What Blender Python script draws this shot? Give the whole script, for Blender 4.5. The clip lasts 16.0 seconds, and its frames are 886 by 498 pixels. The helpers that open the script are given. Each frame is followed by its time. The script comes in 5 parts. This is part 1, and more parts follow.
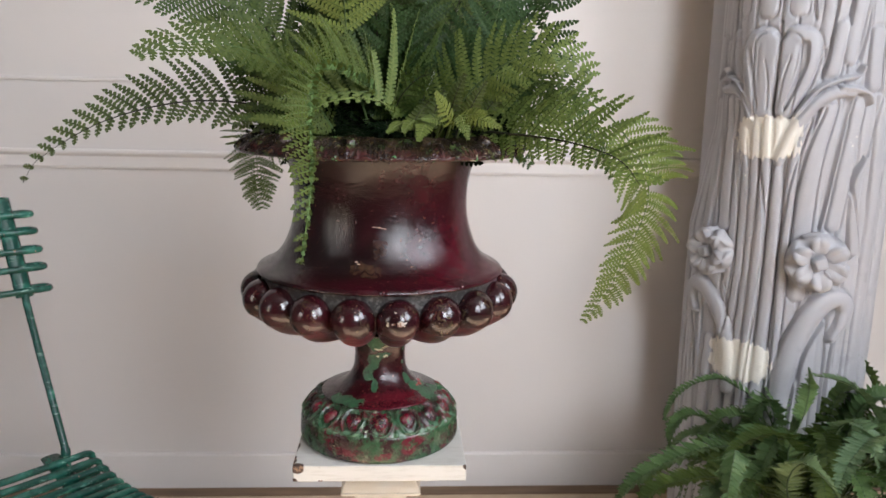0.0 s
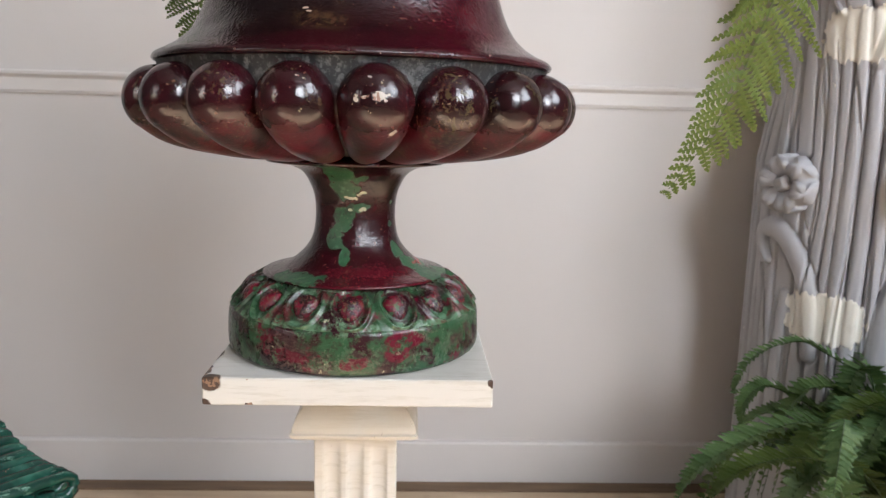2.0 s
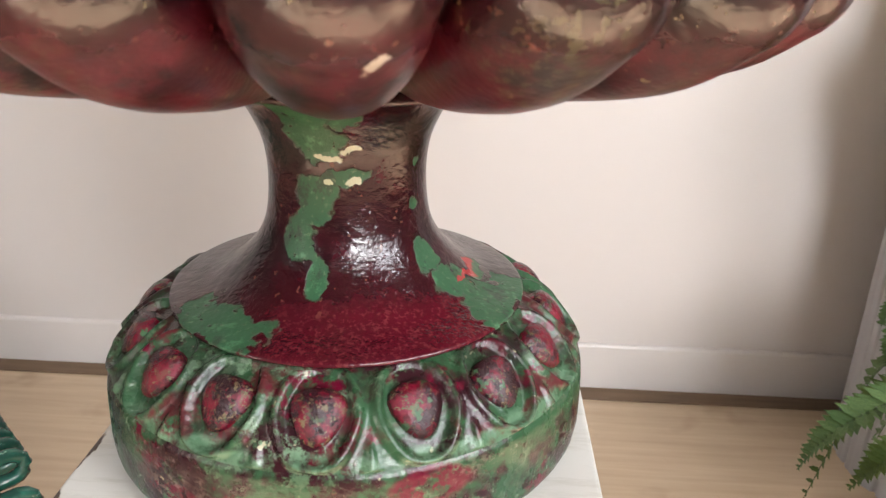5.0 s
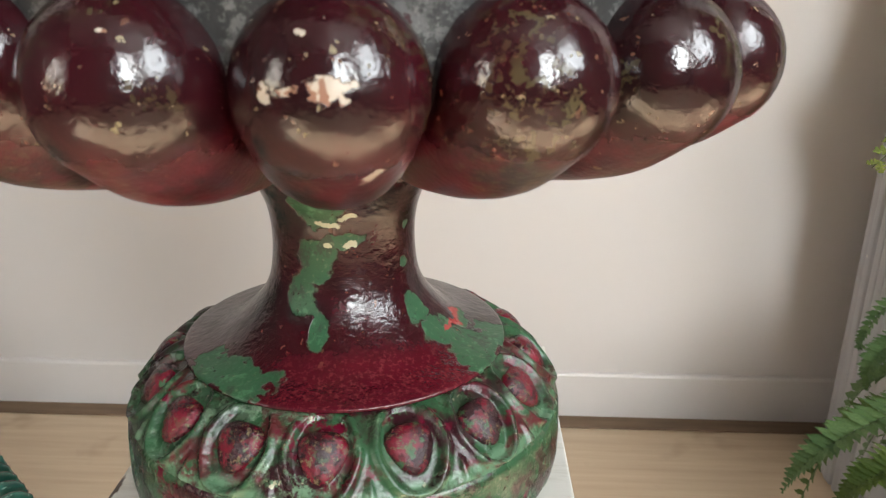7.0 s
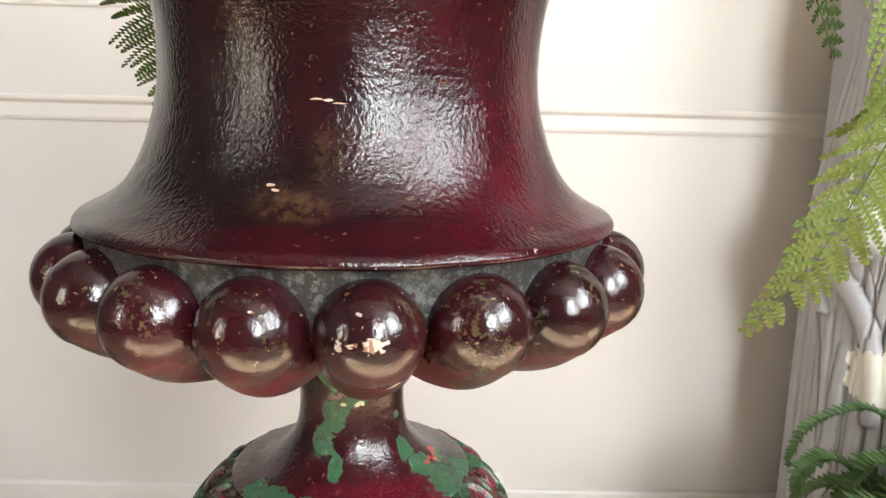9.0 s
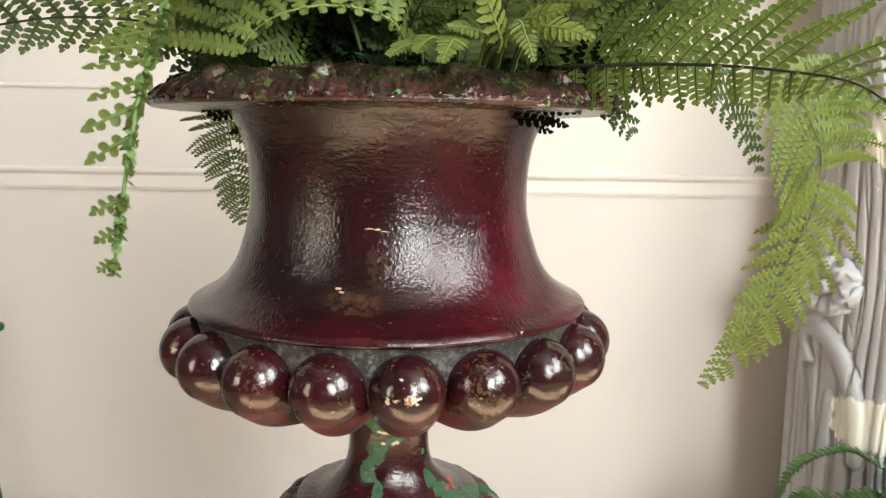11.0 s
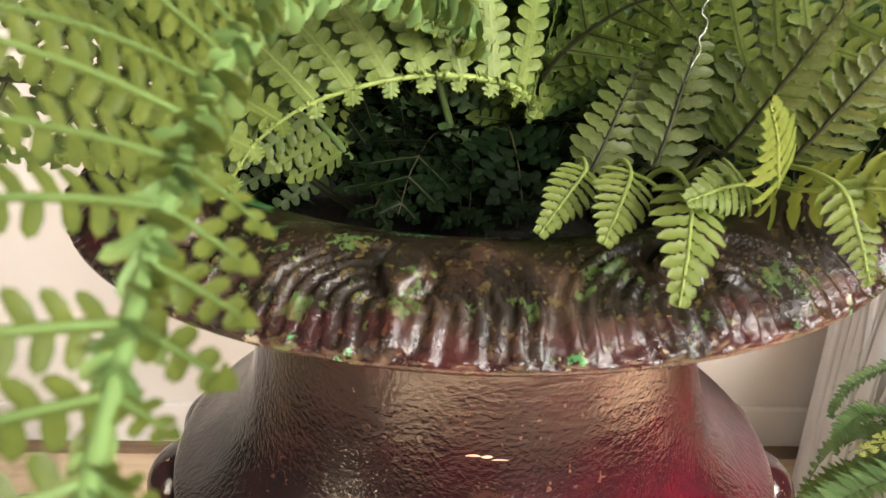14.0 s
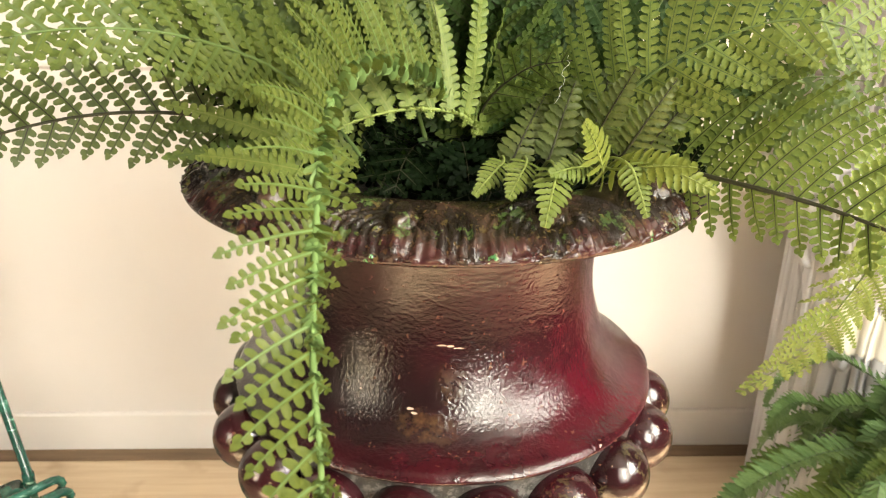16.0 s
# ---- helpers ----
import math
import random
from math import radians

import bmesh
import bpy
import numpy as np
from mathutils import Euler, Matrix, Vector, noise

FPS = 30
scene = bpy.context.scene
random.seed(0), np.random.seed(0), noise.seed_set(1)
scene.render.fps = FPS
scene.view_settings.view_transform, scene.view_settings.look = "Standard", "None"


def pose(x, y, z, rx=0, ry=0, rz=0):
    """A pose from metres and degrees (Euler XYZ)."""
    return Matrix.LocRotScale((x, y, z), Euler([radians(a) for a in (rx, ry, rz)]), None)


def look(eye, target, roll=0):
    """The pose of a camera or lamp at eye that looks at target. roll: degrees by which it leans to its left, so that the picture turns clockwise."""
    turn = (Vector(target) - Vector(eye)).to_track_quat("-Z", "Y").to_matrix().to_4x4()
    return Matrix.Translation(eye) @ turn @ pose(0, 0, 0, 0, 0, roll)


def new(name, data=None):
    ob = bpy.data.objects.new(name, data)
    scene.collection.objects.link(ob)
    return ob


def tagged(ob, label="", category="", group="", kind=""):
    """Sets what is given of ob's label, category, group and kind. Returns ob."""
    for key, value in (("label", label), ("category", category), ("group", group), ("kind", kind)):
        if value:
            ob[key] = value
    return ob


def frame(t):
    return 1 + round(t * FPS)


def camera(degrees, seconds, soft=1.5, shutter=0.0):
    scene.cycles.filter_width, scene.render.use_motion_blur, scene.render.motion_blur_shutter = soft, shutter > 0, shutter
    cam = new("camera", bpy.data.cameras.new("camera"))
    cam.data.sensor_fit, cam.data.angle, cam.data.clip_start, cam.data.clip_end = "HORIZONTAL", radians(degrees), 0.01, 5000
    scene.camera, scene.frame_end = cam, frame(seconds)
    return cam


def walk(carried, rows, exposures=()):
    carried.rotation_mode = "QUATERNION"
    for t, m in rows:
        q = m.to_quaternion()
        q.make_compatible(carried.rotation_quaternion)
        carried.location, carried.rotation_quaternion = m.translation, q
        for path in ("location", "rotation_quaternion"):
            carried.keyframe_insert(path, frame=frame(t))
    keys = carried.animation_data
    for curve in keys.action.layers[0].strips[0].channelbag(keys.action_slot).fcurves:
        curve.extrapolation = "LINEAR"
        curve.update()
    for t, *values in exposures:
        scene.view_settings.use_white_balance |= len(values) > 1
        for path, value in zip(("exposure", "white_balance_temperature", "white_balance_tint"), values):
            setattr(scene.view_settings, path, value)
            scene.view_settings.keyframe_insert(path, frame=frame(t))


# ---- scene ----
cam = camera(59.75, 16.0, soft=1.2)
# a phone's small lens, set on the urn
cam.data.dof.use_dof, cam.data.dof.focus_distance, cam.data.dof.aperture_fstop = True, 0.38, 30.0
# seconds, x, y, z, then the turns about x, y and z in degrees
ROWS = [
    (0.0, -0.0016, 0.1179, 1.1208, 78.87, -1.27, -3.17),
    (0.5, -0.0191, 0.1892, 1.0653, 78.66, -1.87, -3.35),
    (1.0, -0.0153, 0.2770, 1.0130, 78.87, -2.10, -3.24),
    (1.5, -0.0045, 0.3456, 0.9476, 79.48, -1.97, -2.80),
    (2.0, 0.0213, 0.4273, 0.8878, 80.25, -1.47, -2.16),
    (2.5, 0.0252, 0.4963, 0.8235, 80.24, -1.21, -1.25),
    (3.0, 0.0271, 0.5724, 0.8267, 79.52, -1.06, 0.02),
    (3.5, 0.0420, 0.6315, 0.8492, 77.90, -0.97, 3.27),
    (3.7, 0.0408, 0.6548, 0.8686, 76.49, -1.10, 3.79),
    (5.8, 0.0181, 0.7404, 0.8998, 66.31, -1.38, 2.30),
    (6.0, 0.0161, 0.7362, 0.8942, 66.45, -1.13, 2.23),
    (6.5, 0.0189, 0.7268, 0.8918, 67.35, -0.82, 2.15),
    (7.0, 0.0302, 0.7067, 0.9194, 70.37, -0.57, 1.92),
    (7.5, 0.0341, 0.6699, 0.9436, 72.07, -0.84, 1.44),
    (8.0, 0.0323, 0.6521, 0.9578, 74.71, -1.17, 0.62),
    (8.5, 0.0274, 0.6229, 0.9801, 76.18, -1.59, -0.50),
    (8.7, 0.0242, 0.6097, 0.9848, 77.13, -1.47, -0.62),
    (10.8, 0.0209, 0.4583, 1.0294, 82.55, -0.84, -0.06),
    (11.0, 0.0213, 0.4515, 1.0406, 81.85, -0.79, 0.45),
    (11.5, 0.0158, 0.4877, 1.0698, 80.96, -0.55, 0.31),
    (12.0, 0.0115, 0.5346, 1.0918, 79.13, -0.36, 0.78),
    (12.5, -0.0097, 0.5900, 1.1283, 75.95, -0.31, 0.66),
    (13.0, -0.0303, 0.6461, 1.1574, 72.02, -0.47, 0.14),
    (13.5, -0.0335, 0.6832, 1.1665, 69.02, -0.61, -0.23),
    (14.0, -0.0405, 0.6962, 1.1630, 66.41, -0.78, -0.22),
    (14.5, -0.0374, 0.6962, 1.1680, 65.77, -0.28, -0.49),
    (15.0, -0.0366, 0.6716, 1.1814, 65.50, -0.12, -1.12),
    (15.5, -0.0361, 0.6137, 1.1935, 66.64, -0.33, -1.38),
    (16.0, -0.0416, 0.5305, 1.1950, 68.80, -0.83, -1.87),
]
EXPOSURES = [(0.0, 3.62, 6300, 12), (2.0, 3.6, 6300, 11), (3.6, 3.51, 6600, 14), (5.8, 4.48, 6700, 11), (6.5, 4.01, 6700, 9), (7.2, 3.98, 6600, 6), (8.6, 4.35, 6600, 5), (10.8, 4.21, 6900, 4), (12.5, 4.6, 7250, 5), (13.5, 4.55, 7430, 10), (14.5, 5.1, 7430, 11), (16.0, 4.88, 8150, 6)]
walk(cam, [(t, pose(x, y, z, rx, ry, rz)) for t, x, y, z, rx, ry, rz in ROWS], EXPOSURES)

# ---- light ----
world = bpy.data.worlds.new("world")
scene.world = world
world.use_nodes = True
wn = world.node_tree
sky = wn.nodes.new("ShaderNodeTexSky")
sky.sky_type, sky.sun_disc = "NISHITA", False
sky.sun_elevation, sky.sun_rotation = radians(26), radians(244.5)
wn.links.new(sky.outputs["Color"], wn.nodes["Background"].inputs["Color"])
wn.nodes["Background"].inputs["Strength"].default_value = 0.05

NORTH, SOUTH, EAST, WEST, CEIL = 2.208, -2.2, 2.50, -2.8, 4.2
# the urn's axis and the height of the pedestal's top
UX, UY, PTOP = -0.0218, 1.0202, 0.7125


def window_lamp(eye, target, wide, high, watts, tint):
    data = bpy.data.lights.new("window_light", "AREA")
    data.shape, data.size, data.size_y, data.energy, data.color = "RECTANGLE", wide, high, watts, tint
    lamp = new("window_light", data)
    lamp.matrix_world = look(eye, target)
    return lamp


# daylight in the window openings behind and beside the camera: x or y of the middle, width, sill, head
SOUTH_WINDOWS = ((1.45, 1.00, 1.50, 3.60),)
EAST_WINDOWS = ((-0.80, 1.80, 1.80, 4.00),)
WEST_WINDOWS = ((-1.15, 0.75, 0.90, 2.60),)
DAY = (0.94, 0.975, 1.0)
for mid, wide, sill, head in SOUTH_WINDOWS:
    h = (sill + head) / 2
    window_lamp((mid, SOUTH - 0.1, h), (mid, 0, h), wide - 0.06, head - sill - 0.06, 13.0, DAY)
for mid, wide, sill, head in EAST_WINDOWS:
    h = (sill + head) / 2
    window_lamp((EAST + 0.1, mid, h), (0, mid, h), wide - 0.06, head - sill - 0.06, 13.0, DAY)
for mid, wide, sill, head in WEST_WINDOWS:
    h = (sill + head) / 2
    window_lamp((WEST - 0.1, mid, h), (0, mid, h), wide - 0.06, head - sill - 0.06, 0.5, DAY)


# low sun through the west window, onto the floor behind the camera
sun_data = bpy.data.lights.new("sun", "SUN")
sun_data.energy, sun_data.angle, sun_data.color = 4.8, radians(0.53), (1.0, 0.96, 0.91)
sun = new("sun", sun_data)
sun.matrix_world = look((WEST - 0.1, -1.15, 1.70), (0.25, 0.35, 0.0))


# ---- materials ----
class Mat:
    """A node material under construction."""

    def __init__(self, name, rough=0.5, metal=0.0, spec=0.5):
        self.m = bpy.data.materials.new(name)
        self.m.use_nodes = True
        self.t = self.m.node_tree
        self.b = self.t.nodes["Principled BSDF"]
        self.b.inputs["Roughness"].default_value = rough
        self.b.inputs["Metallic"].default_value = metal
        self.b.inputs["Specular IOR Level"].default_value = spec
        self.geo = self.t.nodes.new("ShaderNodeNewGeometry")
        self.co = self.t.nodes.new("ShaderNodeTexCoord").outputs["Object"]
        self.pos = self.geo.outputs["Position"]

    def put(self, socket, value):
        if hasattr(value, "is_linked"):
            self.t.links.new(value, socket)
        elif isinstance(value, tuple) and len(value) == 3 and socket.type == "RGBA":
            socket.default_value = (*value, 1)
        else:
            socket.default_value = value

    def set(self, name, value):
        self.put(self.b.inputs[name], value)
        return self

    def math(self, op, a, b=0.0, c=0.0, clamp=False):
        n = self.t.nodes.new("ShaderNodeMath")
        n.operation, n.use_clamp = op, clamp
        for s, v in zip(n.inputs, (a, b, c)):
            self.put(s, v)
        return n.outputs[0]

    def vec(self, op, a, b=(0, 0, 0)):
        n = self.t.nodes.new("ShaderNodeVectorMath")
        n.operation = op
        self.put(n.inputs[0], a)
        self.put(n.inputs[1], b)
        return n.outputs["Value"] if op in ("LENGTH", "DISTANCE", "DOT_PRODUCT") else n.outputs["Vector"]

    def noise(self, scale, detail=4.0, rough=0.55, where=None, stretch=None, colour=False):
        n = self.t.nodes.new("ShaderNodeTexNoise")
        v = self.pos if where is None else where
        if stretch:
            v = self.vec("MULTIPLY", v, stretch)
        self.put(n.inputs["Vector"], v)
        n.inputs["Scale"].default_value, n.inputs["Detail"].default_value, n.inputs["Roughness"].default_value = scale, detail, rough
        return n.outputs["Color" if colour else "Fac"]

    def ramp(self, fac, *stops):
        n = self.t.nodes.new("ShaderNodeValToRGB")
        el = n.color_ramp.elements
        while len(el) < len(stops):
            el.new(0.5)
        for e, (p, c) in zip(el, stops):
            e.position, e.color = p, (*c, 1) if isinstance(c, tuple) else (c, c, c, 1)
        self.put(n.inputs[0], fac)
        return n.outputs[0]

    def mix(self, fac, a, b, how="MIX"):
        n = self.t.nodes.new("ShaderNodeMix")
        n.data_type, n.blend_type = "RGBA", how
        self.put(n.inputs["Factor"], fac)
        self.put(n.inputs["A"], a)
        self.put(n.inputs["B"], b)
        return n.outputs["Result"]

    def step(self, x, at, width=0.02):
        """0 below at, 1 above it, over a short slope."""
        return self.math("MULTIPLY_ADD", x, 1 / width, -at / width, clamp=True)

    def blot(self, centre, radius, warp, squash=(1, 1, 1), soft=0.15):
        """1 inside an uneven blot round a place."""
        v = self.vec("MULTIPLY", self.vec("SUBTRACT", warp, centre), squash)
        return self.math("MULTIPLY_ADD", self.vec("LENGTH", v), -1 / (soft * radius), 1 / soft, clamp=True)

    def polar(self, wander, scale=95):
        """Azimuth in degrees about the urn's axis (0 to the front) and height, both wandering by a noise of that many metres."""
        n = self.noise(scale, 5, 0.62, colour=True)
        off = self.vec("MULTIPLY", self.vec("SUBTRACT", n, (0.5, 0.5, 0.5)), (wander, wander, wander))
        sep = self.t.nodes.new("ShaderNodeSeparateXYZ")
        self.put(sep.inputs[0], self.vec("SUBTRACT", self.vec("ADD", self.pos, off), (UX, UY, 0)))
        az = self.math("ARCTAN2", sep.outputs["X"], self.math("MULTIPLY", sep.outputs["Y"], -1.0))
        return self.math("MULTIPLY", az, 57.29578), sep.outputs["Z"]

    def patch(self, where, az, z, wide, high, soft=0.18):
        """1 inside an oval of half sizes wide (degrees) and high (metres) on the turned surface."""
        x = self.math("MULTIPLY_ADD", where[0], 1 / wide, -az / wide)
        y = self.math("MULTIPLY_ADD", where[1], 1 / high, -z / high)
        d = self.math("SQRT", self.math("ADD", self.math("MULTIPLY", x, x), self.math("MULTIPLY", y, y)))
        return self.math("MULTIPLY_ADD", d, -1 / soft, 1 / soft + 0.5, clamp=True)

    def patches(self, where, rows, soft=0.18):
        return self.any(*(self.patch(where, *row, soft) for row in rows))

    def warped(self, scale, amount):
        n = self.noise(scale, 5, 0.6, colour=True)
        off = self.vec("MULTIPLY", self.vec("SUBTRACT", n, (0.5, 0.5, 0.5)), (amount, amount, amount))
        return self.vec("ADD", self.pos, off)

    def bump(self, height, strength=0.3, distance=0.002):
        n = self.t.nodes.new("ShaderNodeBump")
        n.inputs["Strength"].default_value, n.inputs["Distance"].default_value = strength, distance
        self.put(n.inputs["Height"], height)
        self.put(self.b.inputs["Normal"], n.outputs[0])
        return self

    def any(self, *masks):
        out = masks[0]
        for k in masks[1:]:
            out = self.math("MAXIMUM", out, k)
        return out

    def rand(self):
        return self.t.nodes.new("ShaderNodeObjectInfo").outputs["Random"]


GREEN, MINT, RED = (0.030, 0.110, 0.042), (0.125, 0.20, 0.12), (0.26, 0.012, 0.03)
MAROON, DARK = (0.027, 0.0034, 0.0060), (0.006, 0.004, 0.004)


def make_wall_paint():
    k = Mat("wall_paint", 0.55, spec=0.35)
    n = k.noise(1.7, 3)
    f = k.noise(60, 3)
    k.set("Base Color", k.mix(k.math("MULTIPLY", n, 0.5), (0.560, 0.515, 0.485), (0.600, 0.553, 0.522)))
    k.bump(k.math("ADD", f, k.math("MULTIPLY", k.noise(4, 2), 3)), 0.10, 0.002)
    return k.m


def make_trim_paint():
    k = Mat("trim_paint", 0.42, spec=0.4)
    k.set("Base Color", k.mix(k.noise(9, 4), (0.585, 0.540, 0.510), (0.635, 0.588, 0.556)))
    k.bump(k.noise(40, 3, stretch=(0.2, 1, 1)), 0.08, 0.002)
    return k.m


def make_floor_boards():
    k = Mat("pale_floor", 0.5, spec=0.35)
    g = k.noise(5, 5, 0.6, stretch=(0.6, 9, 1))
    c = k.ramp(g, (0.3, (0.45, 0.325, 0.215)), (0.7, (0.56, 0.425, 0.295)))
    c = k.mix(k.math("MULTIPLY", k.step(k.noise(6, 3), 0.60, 0.1), 0.35), c, (0.22, 0.13, 0.07))
    k.set("Base Color", c).bump(g, 0.12, 0.002)
    return k.m


def make_dark_strip():
    k = Mat("brown_strip", 0.55, spec=0.3)
    k.set("Base Color", k.ramp(k.noise(7, 5, 0.6, stretch=(0.8, 8, 1)), (0.3, (0.12, 0.075, 0.045)), (0.7, (0.20, 0.125, 0.075))))
    return k.m


def make_plain(name, colour, rough=0.6):
    k = Mat(name, rough)
    k.set("Base Color", k.mix(k.noise(12, 3), tuple(c * 0.9 for c in colour), tuple(min(1, c * 1.08) for c in colour)))
    return k.m


def make_pedestal_paint(name, at=0.56, amount=0.45):
    k = Mat(name, 0.42, spec=0.45)
    w = k.warped(55, 0.012)
    grain = k.noise(24, 6, 0.7, stretch=(1, 6, 10))
    c = k.mix(k.step(grain, 0.50, 0.18), (0.56, 0.535, 0.49), (0.46, 0.43, 0.375))
    c = k.mix(k.math("MULTIPLY", k.step(k.noise(11, 4), at, 0.15), amount), c, (0.56, 0.49, 0.38))
    crack = k.step(k.noise(45, 4, 0.7, stretch=(2.5, 0.6, 0.6)), 0.70, 0.015)
    c = k.mix(k.math("MULTIPLY", crack, 0.6), c, (0.30, 0.25, 0.19))
    chips = k.any(k.blot((-0.1120, 0.9248, 0.7098), 0.0072, w, (0.75, 1, 1.1)), k.blot((-0.1150, 0.9250, 0.6940), 0.0045, w, (0.8, 1, 1)),
                  k.blot((-0.1165, 0.942, 0.7125), 0.0042, w, (1.5, 0.30, 1)), k.blot((-0.1168, 0.968, 0.7125), 0.0032, w, (1.6, 0.18, 1)),
                  k.blot((-0.0845, 0.9248, 0.7120), 0.0018, w, (0.5, 1, 1.2)), k.blot((0.0780, 0.9250, 0.7105), 0.0036, w, (1, 1, 0.8)),
                  k.blot((-0.0860, 0.9248, 0.6932), 0.0018, w, (0.5, 1, 1)))
    c = k.mix(chips, c, k.mix(k.step(k.noise(180, 3), 0.52), (0.060, 0.034, 0.024), (0.22, 0.13, 0.08)))
    k.set("Base Color", c)
    k.bump(k.math("SUBTRACT", k.math("MULTIPLY", grain, 0.5), chips), 0.35, 0.0012)
    return k.m


def make_urn_paint(name, worn=0.0):
    """Old maroon gloss over green, with chips; worn adds rust and green mottling."""
    k = Mat(name, 0.22, spec=0.42 if worn else {"urn_bead_paint": 0.62, "urn_body_paint": 0.44}.get(name, 0.6))
    big = k.noise(7, 3)
    c = k.mix(k.step(big, 0.32, 0.45), DARK, MAROON)
    c = k.mix(k.math("MULTIPLY", k.step(k.noise(20, 5, 0.7), 0.45, 0.4), 0.26), c, (0.12, 0.006, 0.016))
    speck = k.step(k.noise(260, 2), 0.69, 0.02)
    c = k.mix(k.math("MULTIPLY", speck, 0.28), c, (0.30, 0.15, 0.09))
    w = k.warped(95, 0.016)
    masks = None
    if name == "urn_stem_paint":
        p = k.polar(0.011, 100)
        g = k.patches(p, ((-12.8, 0.8443, 15.0, 0.0083), (-9.3, 0.8357, 19.2, 0.0056), (-7.5, 0.8300, 12.0, 0.0041), (10, 0.8422, 8.4, 0.0022),
                          (6, 0.8205, 16.8, 0.0033), (-12, 0.8135, 15.6, 0.0076), (-14, 0.8062, 12.0, 0.0037), (-25, 0.7978, 10.8, 0.0077),
                          (-7, 0.7857, 5.2, 0.0067), (-17.8, 0.7921, 9.6, 0.0034), (61, 0.7875, 9.6, 0.0054), (67, 0.7785, 13.2, 0.0037),
                          (70.5, 0.7728, 12.0, 0.0024), (63, 0.7705, 8.4, 0.0015), (92, 0.7755, 10.8, 0.0022), (84, 0.7705, 10.8, 0.0020),
                          (-48, 0.7708, 12.0, 0.0024), (-28.5, 0.7716, 12.0, 0.0020), (-31, 0.7697, 8.4, 0.0015), (60, 0.8235, 4.2, 0.0022), (60.7, 0.8074, 4.8, 0.0028)))
        c = k.mix(0.06, c, RED)
        c = k.mix(k.math("MULTIPLY", k.step(k.noise(55, 5, 0.7), 0.50, 0.20), 0.5), c, (0.075, 0.003, 0.011))
        c = k.mix(k.math("MULTIPLY", k.step(k.noise(30, 5, 0.75), 0.47, 0.12), 0.8), c, (0.008, 0.0025, 0.0035))
        mott = k.mix(k.step(k.noise(160, 5, 0.7), 0.56, 0.06), (0.022, 0.084, 0.034), (0.060, 0.160, 0.076))
        mott = k.mix(k.math("MULTIPLY", k.step(k.noise(90, 5, 0.75, stretch=(1, 1, 0.6)), 0.54, 0.06), 0.8), mott, (0.020, 0.030, 0.016))
        mott = k.mix(k.math("MULTIPLY", k.step(k.noise(420, 4, 0.7), 0.60, 0.04), 0.5), mott, (0.16, 0.21, 0.12))
        g = k.math("MULTIPLY", g, k.math("SUBTRACT", 1.0, k.math("MULTIPLY", k.step(k.noise(210, 5, 0.8), 0.62, 0.02), 0.85)))
        c = k.mix(g, c, mott)
        cr = k.patches(p, ((-2.5, 0.8278, 8, 0.0013), (11.7, 0.8302, 7, 0.0013), (-4.4, 0.8183, 4.2, 0.0015), (12.6, 0.8190, 5.6, 0.0015)))
        c = k.mix(cr, c, (0.50, 0.48, 0.33))
        low = k.step(k.noise(520, 3, 0.75), 0.52, 0.08)
        ring = k.patch(p, 22, 0.7700, 46, 0.0085, 0.7)
        ring = k.math("MULTIPLY", ring, k.math("SUBTRACT", 1.0, g))
        c = k.mix(k.math("MULTIPLY", ring, 0.55), c, (0.10, 0.004, 0.012))
        c = k.mix(k.math("MULTIPLY", k.math("MULTIPLY", low, ring), 0.5), c, (0.16, 0.028, 0.032))
        c = k.mix(k.patch(p, 84, 0.7770, 16, 0.0012), c, (0.34, 0.03, 0.03))
        masks = k.any(g, cr)
    elif name == "urn_body_paint":
        p = k.polar(0.0022, 160)
        wide = k.polar(0.02, 30)
        scratch = k.patches(p, ((-2.6, 0.9853, 1.6, 0.00045), (0.2, 0.9850, 1.1, 0.0006), (2.8, 0.9839, 1.7, 0.0003), (-11.5, 0.9498, 1.0, 0.0006), (-10.2, 0.9480, 1.0, 0.0006)))
        gold = k.math("MULTIPLY", k.any(k.patch(wide, -6.4, 0.9446, 8, 0.0060, 0.9), k.math("MULTIPLY", k.patch(wide, 1.5, 0.9640, 4, 0.010, 0.9), 0.6)), 0.38)
        # crimson wear low and on the right, with the window light there painted in
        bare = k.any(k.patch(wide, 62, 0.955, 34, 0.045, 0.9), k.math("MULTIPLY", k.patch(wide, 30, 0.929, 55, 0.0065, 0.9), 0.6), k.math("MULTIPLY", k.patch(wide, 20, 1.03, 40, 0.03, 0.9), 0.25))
        # left side darkened: its shade is put into the paint colour
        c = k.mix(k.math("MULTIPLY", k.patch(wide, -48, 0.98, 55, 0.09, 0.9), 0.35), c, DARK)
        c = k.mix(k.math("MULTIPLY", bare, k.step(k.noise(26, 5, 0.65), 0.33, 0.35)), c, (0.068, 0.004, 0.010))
        c = k.mix(k.math("MULTIPLY", gold, k.step(k.noise(170, 5, 0.75), 0.40, 0.4)), c, (0.20, 0.115, 0.045))
        c = k.mix(scratch, c, (0.42, 0.30, 0.22))
        ring = k.vec("LENGTH", k.vec("MULTIPLY", k.vec("SUBTRACT", k.pos, (UX, UY, 0)), (1, 1, 0)))
        edge = k.math("MULTIPLY", k.step(ring, 0.1425, 0.0006), k.step(k.noise(110, 4, 0.7), 0.69, 0.02))
        c = k.mix(edge, c, (0.55, 0.40, 0.34))
        holes = k.patches(k.polar(0.0006, 300), ((-3.8, 1.0535, 0.55, 0.0009), (5.4, 1.0530, 0.55, 0.0009)))
